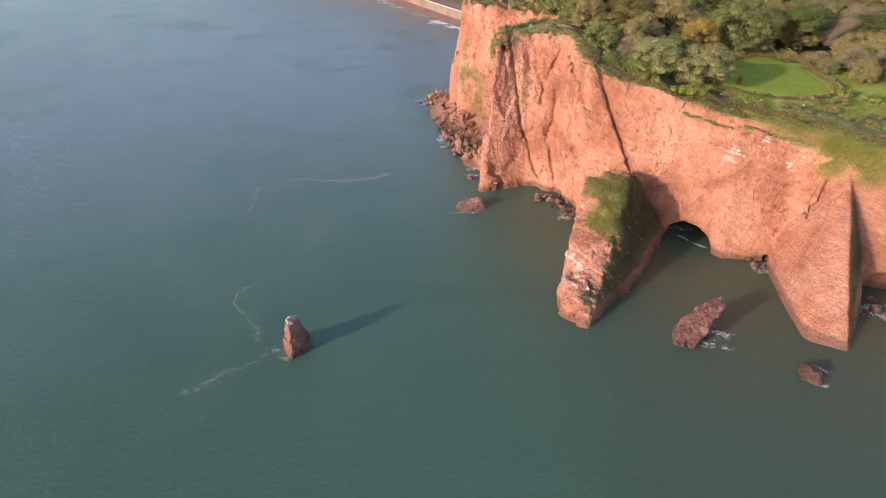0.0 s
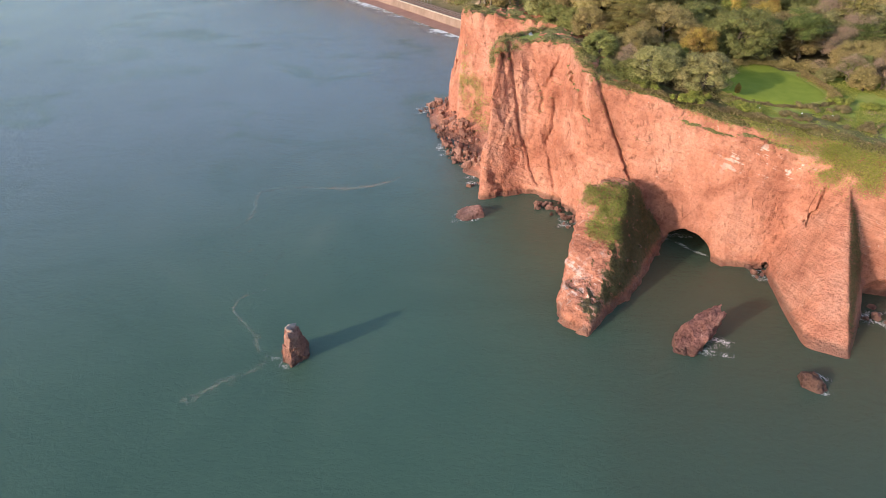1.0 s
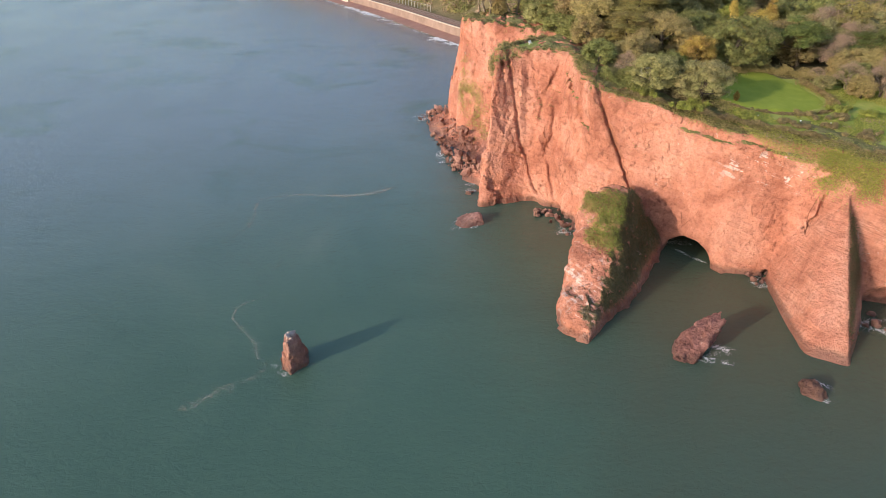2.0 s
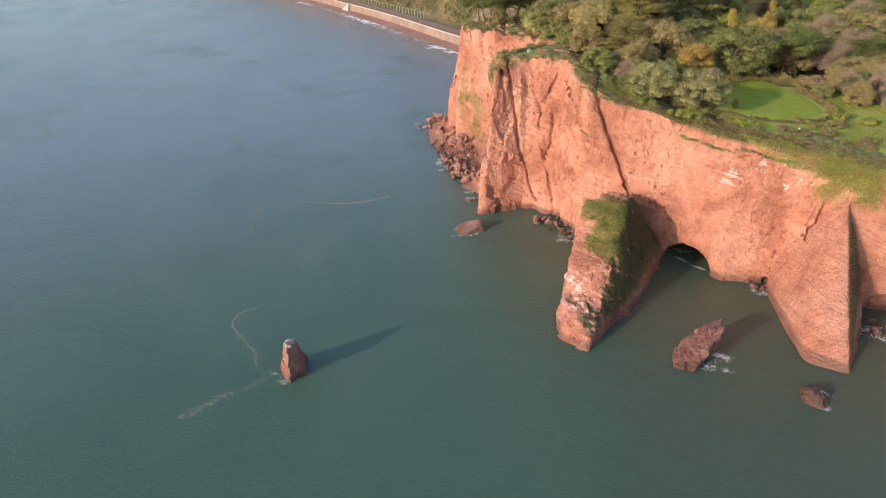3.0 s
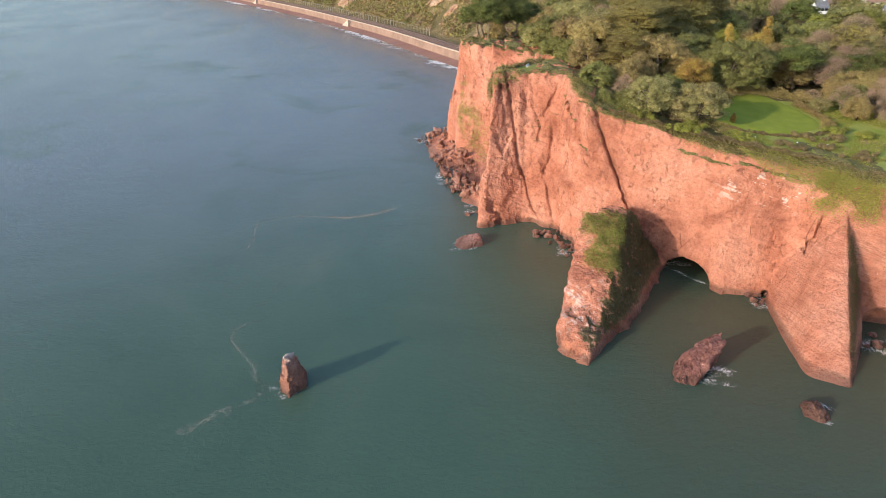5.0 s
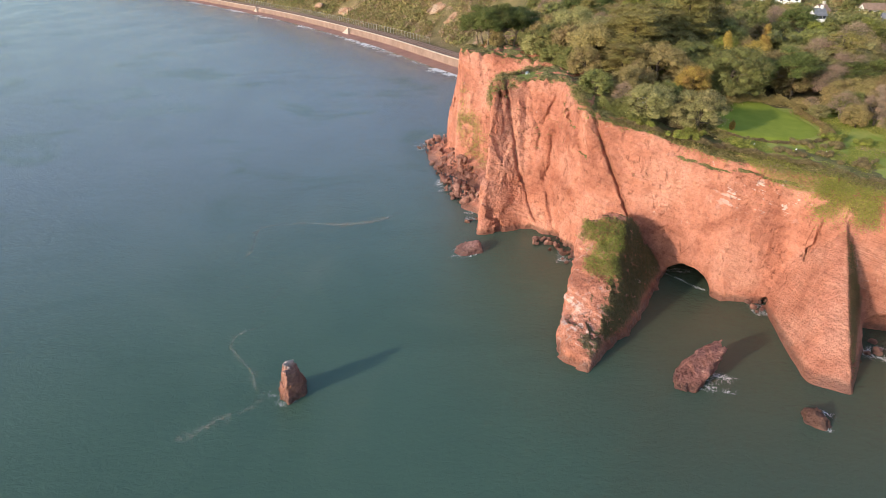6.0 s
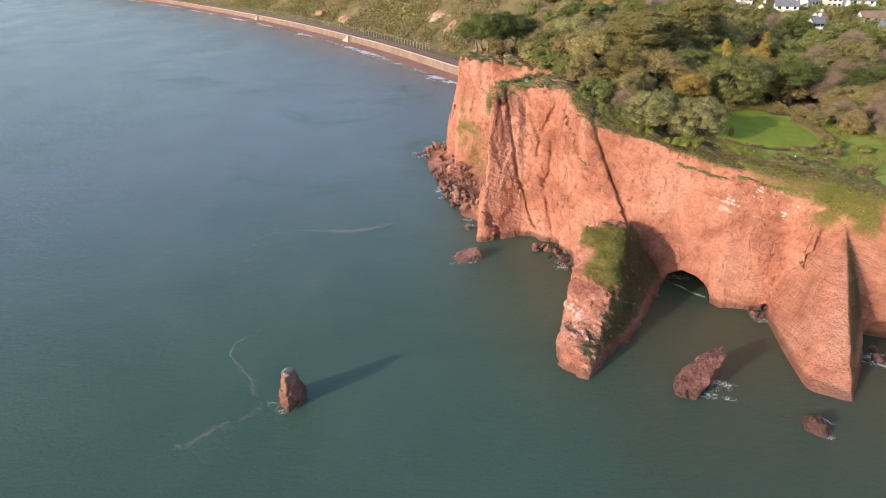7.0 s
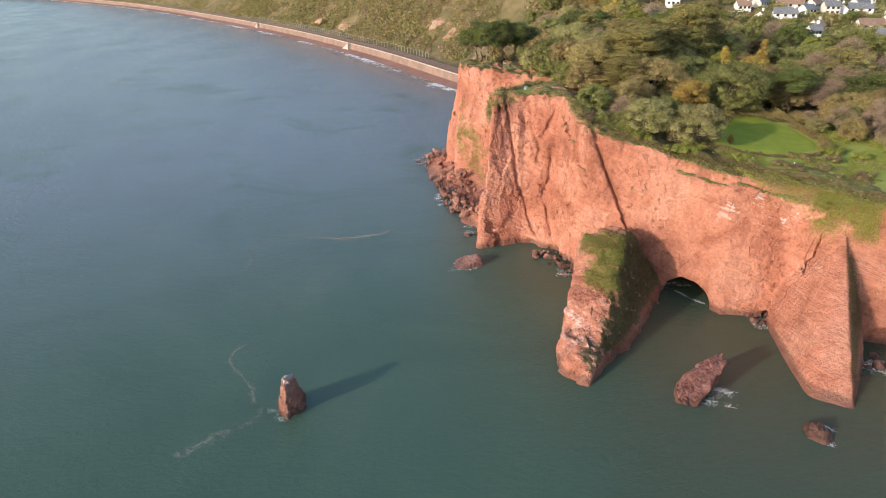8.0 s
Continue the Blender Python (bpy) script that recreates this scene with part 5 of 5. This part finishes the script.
hedge([(66, 137), (72, 134.2), (78, 130.5), (84, 124.5), (90, 120), (98, 115)], 1.0, 1.5, 6500, LEAF["hedge"], "rough brown hedge along the brink of the cliff")
hedge([(42, 151), (48, 147), (54, 143), (60, 140), (66, 138)], 1.0, 1.8, 4200, LEAF["hedge"], "low bramble scrub along the brink of the cliff")
hedge([(15.5, 186), (20, 190), (24, 197), (29.5, 202.5)], 1.2, 0.9, 2200, LEAF["hedge"], "clipped hedge edging the headland lawn")
hedge([(20, 181), (26, 180), (31, 177), (36, 172)], 1.0, 1.4, 2200, LEAF["hedge"], "low scrub along the headland brink")
hedge([(72, 166), (77, 174), (84, 177.5), (91, 176.5), (97, 173), (103, 169)], 2.4, 3.2, 16000, LEAF["autumn"], "tangled undergrowth behind the lawn")
hedge([(66, 149.5), (70, 146.6), (75, 144.6), (81, 143.8), (87, 145.2), (91, 147.5)], 0.7, 1.0, 2600, LEAF["hedge"], "low brown bramble below the lawn")
hedge([(91.5, 148.5), (94.5, 154), (94.5, 160), (93, 167)], 2.0, 1.8, 4200, LEAF["autumn"], "tangled shrubs at the side of the lawn")
hedge([(40, 160), (42, 157), (45, 154.5), (49, 152)], 3.0, 2.6, 5000, LEAF["oak"], "dark evergreen scrub at the cliff edge")


# ---------------------------------------------------------------- lawn, houses, sheds
lawn_grass = plain("mown_lawn", (0.175, 0.215, 0.020), (0.235, 0.27, 0.034), 0.25, 0.9, 0.2)
meadow_grass = plain("rough_grass", (0.19, 0.26, 0.03), (0.34, 0.32, 0.085), 0.22, 0.9, 1.0)


def draped(name, outline, lift, mat, step=1.0, ragged=0.0):
    """A sheet laid on the land inside a plan outline."""
    o = np.array(outline, float)
    xs, ys = np.arange(o[:, 0].min() - 2, o[:, 0].max() + 2, step), np.arange(o[:, 1].min() - 2, o[:, 1].max() + 2, step)
    X, Y = np.meshgrid(xs, ys, indexing="ij")
    x, y = X.ravel(), Y.ravel()
    d = polygon_distance(x, y, o) + ragged * fractal(np.stack([x, y, 0 * x], axis=1), 4, 3)
    z = land_height(x, y) + lift - 0.5 * ease(d, -0.6, 0.6)
    i = np.arange(X.size).reshape(X.shape)
    f = np.stack([i[:-1, :-1].ravel(), i[1:, :-1].ravel(), i[1:, 1:].ravel(), i[:-1, 1:].ravel()], axis=1)
    f = f[(d[f] < 0.8).all(axis=1)]
    used, f = np.unique(f, return_inverse=True)
    return mesh_of(name, np.stack([x, y, z], axis=1)[used], f.reshape(-1, 4), mat)


LAWN = curved([(67, 152), (71, 148.5), (80, 146.2), (89, 148.5), (93.0, 155), (92, 165), (87, 178), (77, 182), (69, 168), (67, 152)], 6)
tagged(new("lawn", draped("lawn", LAWN, 0.28, lawn_grass)),
       "smooth mown green lawn among the trees", "lawn", kind="structure")
tagged(new("meadow", draped("meadow", [(64, 140), (74, 134), (82, 127), (90, 121), (104, 113), (120, 120), (128, 160), (106, 168), (90, 172), (89, 150), (82, 145), (68, 149)], 0.2, meadow_grass, 1.0, 1.2)),
       "bright rough grass between the lawn and the cliff hedge", "grass", kind="structure")
tagged(new("headland_lawn", draped("headland_lawn", [(18, 184), (26, 181), (33, 178), (37, 186), (33, 200), (27, 199), (20, 190)], 0.3, meadow_grass, 0.8, 0.6)),
       "small rough lawn on the headland", "grass", kind="structure")

render_white = plain("white_render", (0.66, 0.65, 0.62), (0.80, 0.79, 0.77), 0.4, 0.8, 0.1)
cream = plain("cream_render", (0.55, 0.50, 0.42), (0.66, 0.61, 0.53), 0.4, 0.8, 0.1)
slate = plain("grey_slate", (0.12, 0.125, 0.135), (0.22, 0.22, 0.23), 0.8, 0.7, 0.4)
tile_roof = plain("brown_roof_tile", (0.20, 0.13, 0.09), (0.33, 0.22, 0.16), 0.8, 0.8, 0.4)
glass, gnt, gb = material("window_glass", 0.08)
gb.inputs["Base Color"].default_value = (0.03, 0.035, 0.04, 1)


def block(name, lo, hi, mat, slope=None):
    """A box; with slope, its top is a ridge along x that is that much higher, with eaves."""
    bm = bmesh.new()
    (x0, y0, z0), (x1, y1, z1) = lo, hi
    pts = [(x, y, z) for z in (z0, z1) for x, y in ((x0, y0), (x1, y0), (x1, y1), (x0, y1))]
    faces = [(3, 2, 1, 0), (0, 1, 5, 4), (1, 2, 6, 5), (2, 3, 7, 6), (3, 0, 4, 7)]
    if slope:
        ym = (y0 + y1) / 2
        pts += [(x0, ym, z1 + slope), (x1, ym, z1 + slope)]
        faces += [(4, 5, 9, 8), (6, 7, 8, 9), (5, 6, 9), (7, 4, 8)]
    else:
        faces.append((4, 5, 6, 7))
    vs = [bm.verts.new(p) for p in pts]
    for f in faces:
        bm.faces.new([vs[i] for i in f])
    me = bpy.data.meshes.new(name)
    bm.to_mesh(me)
    me.materials.append(mat)
    return me


def roof_mesh(x0, x1, y0, y1, z, rise, mat, over=0.5, thick=0.25):
    bm = bmesh.new()
    x0, x1, ym = x0 - over, x1 + over, (y0 + y1) / 2
    k = rise / (ym - y0)
    y0, y1, zl = y0 - over, y1 + over, z - over * k
    ring = [(y0, zl), (ym, z + rise), (y1, zl), (y1, zl + thick), (ym, z + rise + thick), (y0, zl + thick)]
    a = [bm.verts.new((x0, y, h)) for y, h in ring]
    b = [bm.verts.new((x1, y, h)) for y, h in ring]
    for i in range(6):
        j = (i + 1) % 6
        bm.faces.new((a[i], a[j], b[j], b[i]))
    for v in (a, b):
        bm.faces.new((v[0], v[1], v[4], v[5]))
        bm.faces.new((v[1], v[2], v[3], v[4]))
    me = bpy.data.meshes.new("roof")
    bm.normal_update()
    bm.to_mesh(me)
    me.materials.append(mat)
    return me


def house(x, y, long, turn, walls, roofing, storeys):
    tall, deep, long = 2.4 * storeys, 6.4, long * 0.8
    base = tagged(new("house"), ("white" if walls is render_white else "cream") + " rendered house with a pitched " + ("slate roof" if roofing is slate else "brown tiled roof"), "house", "houses of the village")
    base.matrix_basis = pose(x, y, height_at(x, y), 0, 0, turn)
    part("wall", block("wall", (-long / 2, -deep / 2, -2.5), (long / 2, deep / 2, tall), walls, 2.6), base)
    part("roof", roof_mesh(-long / 2, long / 2, -deep / 2, deep / 2, tall, 2.6, roofing), base)
    part("chimney", block("chimney", (long / 2 - 1.6, -0.5, tall + 1.2), (long / 2 - 0.6, 0.5, tall + 4.0), walls), base)
    casing = block("window", (-0.85, -0.05, -0.08), (0.85, 0.05, 1.32), render_white)
    pane = block("pane", (-0.72, -0.07, 0.04), (0.72, 0.07, 1.2), glass)
    for level in range(storeys):
        for k in range(3):
            for side in (-1, 1):
                w = part("window", casing, base)
                part("pane", pane, w, "dark window glass")
                w.matrix_basis = pose(-long / 2 + long * (k + 0.5) / 3, side * (deep / 2 + 0.02), 0.8 + 2.4 * level)


for k, (x, y, long, turn) in enumerate(HOUSES):
    house(x, y, long, turn - 20, render_white if k % 3 else cream, slate if k % 2 else tile_roof, 2 if k % 4 == 1 else 1)

hut = tagged(new("garden_shed"), "small weathered shed half hidden among the trees", "shed", "sheds")
hut.matrix_basis = pose(52.5, 165.5, height_at(52.5, 165.5), 0, 0, 25)
part("wall", block("wall", (-1.6, -1.3, -0.5), (1.6, 1.3, 2.1), cream, 0.9), hut)
part("roof", roof_mesh(-1.6, 1.6, -1.3, 1.3, 2.1, 0.9, slate, 0.2, 0.12), hut)
lodge = tagged(new("summer_house"), "pale timber summer house behind the lawn", "shed", "sheds")
lodge.matrix_basis = pose(78.5, 190, height_at(78.5, 190), 0, 0, -30)
part("wall", block("wall", (-2.0, -1.8, -1), (2.0, 1.8, 2.6), render_white, 1.2), lodge)
part("roof", roof_mesh(-2.0, 2.0, -1.8, 1.8, 2.6, 1.2, tile_roof, 0.3, 0.15), lodge)

# low shrubs and pale stones on the rough grass, a bench on the headland
def shrub(x, y, tall, leaf, label):
    r = np.random.RandomState(int(x * 13 + y))
    spots = [(r.normal() * 0.9, r.normal() * 0.9, 0.3 + 0.35 * r.rand(), 0.6, 0.6, 0.5) for _ in range(9)]
    base = tagged(new("shrub"), label, "shrub", "shrubs on the rough grass")
    base.matrix_basis = pose(x, y, height_at(x, y) + 0.1, 0, 0, 40 * x) @ Matrix.Diagonal((tall, tall, tall, 1))
    tagged(part("stem", mesh_of("stem", *limb(r, (0, 0, -0.3), (0.1, 0.05, 0.6), 0.08, 0.04), bark), base))
    tagged(part("crown", mesh_of("crown", *joined([lobes(spots, 900, 0.13, r), core(spots, False, 0.7)]), leaf, smooth=False), base), kind="stuff")


for x, y, tall in ((75.5, 137.5, 1.3), (77.5, 135.2, 1.1), (84, 136, 1.2), (88, 130, 1.4), (92, 133, 1.0), (96, 127, 1.3), (90.5, 140.5, 1.5), (83, 143.5, 1.2), (101, 134, 1.4)):
    shrub(x, y, tall, LEAF["hedge"], "low brown shrub standing in rough grass")
for x, y, tall in ((55, 142.5, 1.5), (58, 143, 1.8), (47.5, 149.5, 1.5), (93, 147, 1.6), (98, 144, 1.5), (68, 141, 1.3)):
    shrub(x, y, tall, LEAF["fresh"], "low bright green bush near the cliff edge")

stone_mesh = block("pale_stone", (-0.2, -0.15, -0.15), (0.18, 0.16, 0.16), render_white)
bm = bmesh.new()
bm.from_mesh(stone_mesh)
bmesh.ops.bevel(bm, geom=bm.edges[:], offset=0.06, segments=2, affect="EDGES")
bm.to_mesh(stone_mesh)
bm.free()
for x, y in ((71.5, 142.0), (76.8, 140.4), (80.2, 139.8), (86.5, 138.6)):
    ob = tagged(new("pale_stone", stone_mesh), "small white painted stone lying in the grass", "stone", "pale stones")
    ob.matrix_basis = pose(x, y, height_at(x, y) + 0.3, 0, 0, x * 50)

bench = tagged(new("garden_bench"), "white painted bench beside the headland hedge", "bench")
bench.matrix_basis = pose(25.0, 192.5, height_at(25.0, 192.5) + 0.3, 0, 0, 55)
part("seat", block("seat", (-0.9, -0.25, 0.42), (0.9, 0.25, 0.5), render_white), bench)
part("backrest", block("backrest", (-0.9, 0.22, 0.55), (0.9, 0.28, 1.0), render_white), bench)
for x in (-0.8, 0.74):
    for y in (-0.22, 0.2):
        part("leg", block("leg", (x, y, -0.3), (x + 0.07, y + 0.07, 0.42), render_white), bench)

# ---------------------------------------------------------------- catch fence by the railway
fence = tagged(new("rock_fence"), "tall galvanised rock-catch fence beside the railway", "fence")
post = block("post", (-0.14, -0.14, 0), (0.14, 0.14, 4.6), steel)
bar = None
line = np.array([row[0] for row in strip(WALL, [-16.5])])
run = np.concatenate([[0], np.cumsum(np.linalg.norm(np.diff(line, axis=0), axis=1))])
spots = [np.array([np.interp(s, run, line[:, 0]), np.interp(s, run, line[:, 1])]) for s in np.arange(110, 620, 6.0)]
for a, b in zip(spots, spots[1:]):
    ob = part("post", post, fence)
    ob.location = (*a, 6.3)
    d = b - a
    ob = part("rail_bar", block("rail_bar", (0, -0.07, 0), (6.0, 0.07, 0.16), steel) if bar is None else bar, fence)
    bar = ob.data
    ob.matrix_basis = pose(*a, 10.6, 0, 0, math.degrees(math.atan2(d[1], d[0])))


# ---------------------------------------------------------------- scrub on the far slopes
def scrub(n, box, size, leaf, label, seed, lowest=8.0, clump=14, thin=0.0, deep=190.0):
    r = np.random.RandomState(seed)
    x, y = r.uniform(box[0], box[1], n), r.uniform(box[2], box[3], n)
    d = -polygon_distance(x, y, LAND)
    patch = fractal(np.stack([x, y, 0 * x + seed], axis=1), 38, 3)
    keep = (d > 19) & (d < deep) & (patch > thin)
    for a, b, *_ in HOUSES:
        keep &= (x - a) ** 2 + (y - b) ** 2 > 81
    for a, b, _, wide, *_ in OUTCROPS:
        keep &= (x - a) ** 2 + (y - b + 2) ** 2 > (wide + 1) ** 2
    x, y = x[keep], y[keep]
    z = land_height(x, y)
    keep = z > lowest
    at = np.stack([x, y, z], axis=1)[keep]
    big = r.uniform(0.6, 1.5, len(at)) * size
    spots = np.stack([*at.T, big * 1.2, big * 1.2, big], axis=1)
    return tagged(new("scrub", mesh_of("scrub", *lobes(spots, len(at) * clump, size * 0.30, r, 0.2, 0.7), leaf, smooth=False)), label, "bushes", kind="stuff")


OUTCROPS = [(-4, 575, 29.5, 9, 9, -62), (7, 548, 22, 7, 8, -62), (-103, 711, 14.5, 16, 5.5, -58), (-75, 701, 29, 3, 13, -58), (-51, 635, 15, 5, 4, -60), (-140, 760, 17, 9, 4, -58)]
outcrop_stone = rock_material("weathered_outcrop", (0.30, 0.165, 0.10), (0.40, 0.245, 0.155), (0.46, 0.34, 0.25), wet=-5.0)


def outcrop(x, y, z, wide, tall, turn):
    """A bare face of rock set into the slope."""
    def field(p):
        d = np.sqrt((p[:, 0] / wide) ** 2 + (p[:, 1] / 2.2) ** 2 + (p[:, 2] / tall) ** 2) - 1
        return d * 2.2 + 0.7 * fractal(p + x, 4, 4, 0.6)
    me = mesh_of("outcrop", *solid((-wide - 3, -8, -tall - 3), (wide + 3, 8, tall + 3), 0.6, field), outcrop_stone)
    ob = tagged(new("rock_outcrop", me), "bare red rock scar showing through the slope scrub", "rock", "outcrops on the slope")
    ob.matrix_basis = pose(x, y, z - 0.6, -57, 0, turn)


for at in OUTCROPS:
    outcrop(*at)
scrub(26000, (-380, 120, 430, 900), 1.9, LEAF["autumn"], "brown autumn scrub covering the far coastal slope", 3, clump=13, thin=-0.1)
scrub(24000, (-380, 120, 430, 900), 2.0, LEAF["grey"], "grey green bushes covering the far coastal slope", 8, clump=13, thin=-0.3)
scrub(9000, (-380, 120, 430, 900), 2.4, LEAF["oak"], "dark evergreen bushes on the far coastal slope", 15, clump=13, thin=0.22)
scrub(14000, (-380, 120, 430, 900), 2.2, LEAF["twig"], "bare pale brown thickets on the far coastal slope", 21, clump=13, thin=0.02)
scrub(15000, (-900, -380, 760, 1560), 3.0, LEAF["autumn"], "brown autumn scrub along the distant coast", 31, clump=6, thin=-0.2)
scrub(15000, (-900, -380, 760, 1560), 3.0, LEAF["grey"], "grey green bushes along the distant coast", 33, clump=6, thin=-0.25)
scrub(8000, (-900, -380, 760, 1560), 3.4, LEAF["oak"], "dark evergreen bushes along the distant coast", 36, clump=6, thin=0.1)

for seed, (leaf, label) in enumerate((("autumn", "brown scrub on the slope beyond the bay"), ("grey", "grey green bushes on the slope beyond the bay"), ("oak", "dark evergreen bushes on the slope beyond the bay"))):
    scrub(9000, (-440, -90, 860, 1320), 3.2, LEAF[leaf], label, 41 + seed, clump=6, thin=(-0.3, -0.2, 0.1)[seed])
for seed, (leaf, label) in enumerate((("oak", "dark thickets in the ravines of the coastal slope"), ("autumn", "brown thickets in the ravines of the coastal slope"), ("grey", "olive thickets in the ravines of the coastal slope"))):
    scrub(5200, (-430, -20, 560, 1050), 4.6, LEAF[leaf], label, 61 + seed, clump=22, thin=(0.05, -0.1, -0.1)[seed])
for seed, (leaf, label) in enumerate((("autumn", "tall brown thickets on the coastal slope"), ("oak", "dark evergreen trees on the coastal slope"), ("twig", "bare pale trees on the coastal slope"), ("grey", "olive green thickets on the coastal slope"))):
    scrub(5200, (-240, 130, 430, 720), 3.4, LEAF[leaf], label, 51 + seed, clump=22, thin=-0.15)
for seed, leaf in enumerate(("oak", "autumn", "grey")):
    scrub(1500, (80, 330, 290, 480), 2.6, LEAF[leaf], "garden trees and hedges round the houses", 71 + seed, clump=60, thin=-0.3, deep=400.0)


# rough growth on the meadow and along the lawn
def tufts(n, box, size, leaf, name, label, seed, want):
    r = np.random.RandomState(seed)
    x, y = r.uniform(box[0], box[1], n), r.uniform(box[2], box[3], n)
    patch = fractal(np.stack([x, y, 0 * x + seed], axis=1), 7, 3)
    keep = (patch > want) & (polygon_distance(x, y, LAWN) > 0.3)
    x, y = x[keep], y[keep]
    z = land_height(x, y) + 0.28 + r.rand(len(x)) * size
    at = np.stack([x, y, z], axis=1)
    return tagged(new(name, mesh_of(name, *leaves(at, np.tile((0, 0, 0.6), (len(at), 1)), size, r), leaf, smooth=False)), label, "grass", kind="stuff")


tufts(90000, (64, 120, 114, 164), 0.14, LEAF["meadow"], "meadow_tufts", "uneven bright grass tufts above the cliff", 4, -0.35)
tufts(9000, (66, 118, 114, 150), 0.22, LEAF["twig"], "dry_bracken", "brown dead bracken among the grass", 6, 0.42)
tufts(4000, (62, 72, 140, 170), 0.25, LEAF["autumn"], "bramble", "tangled brambles under the oaks", 9, 0.0)
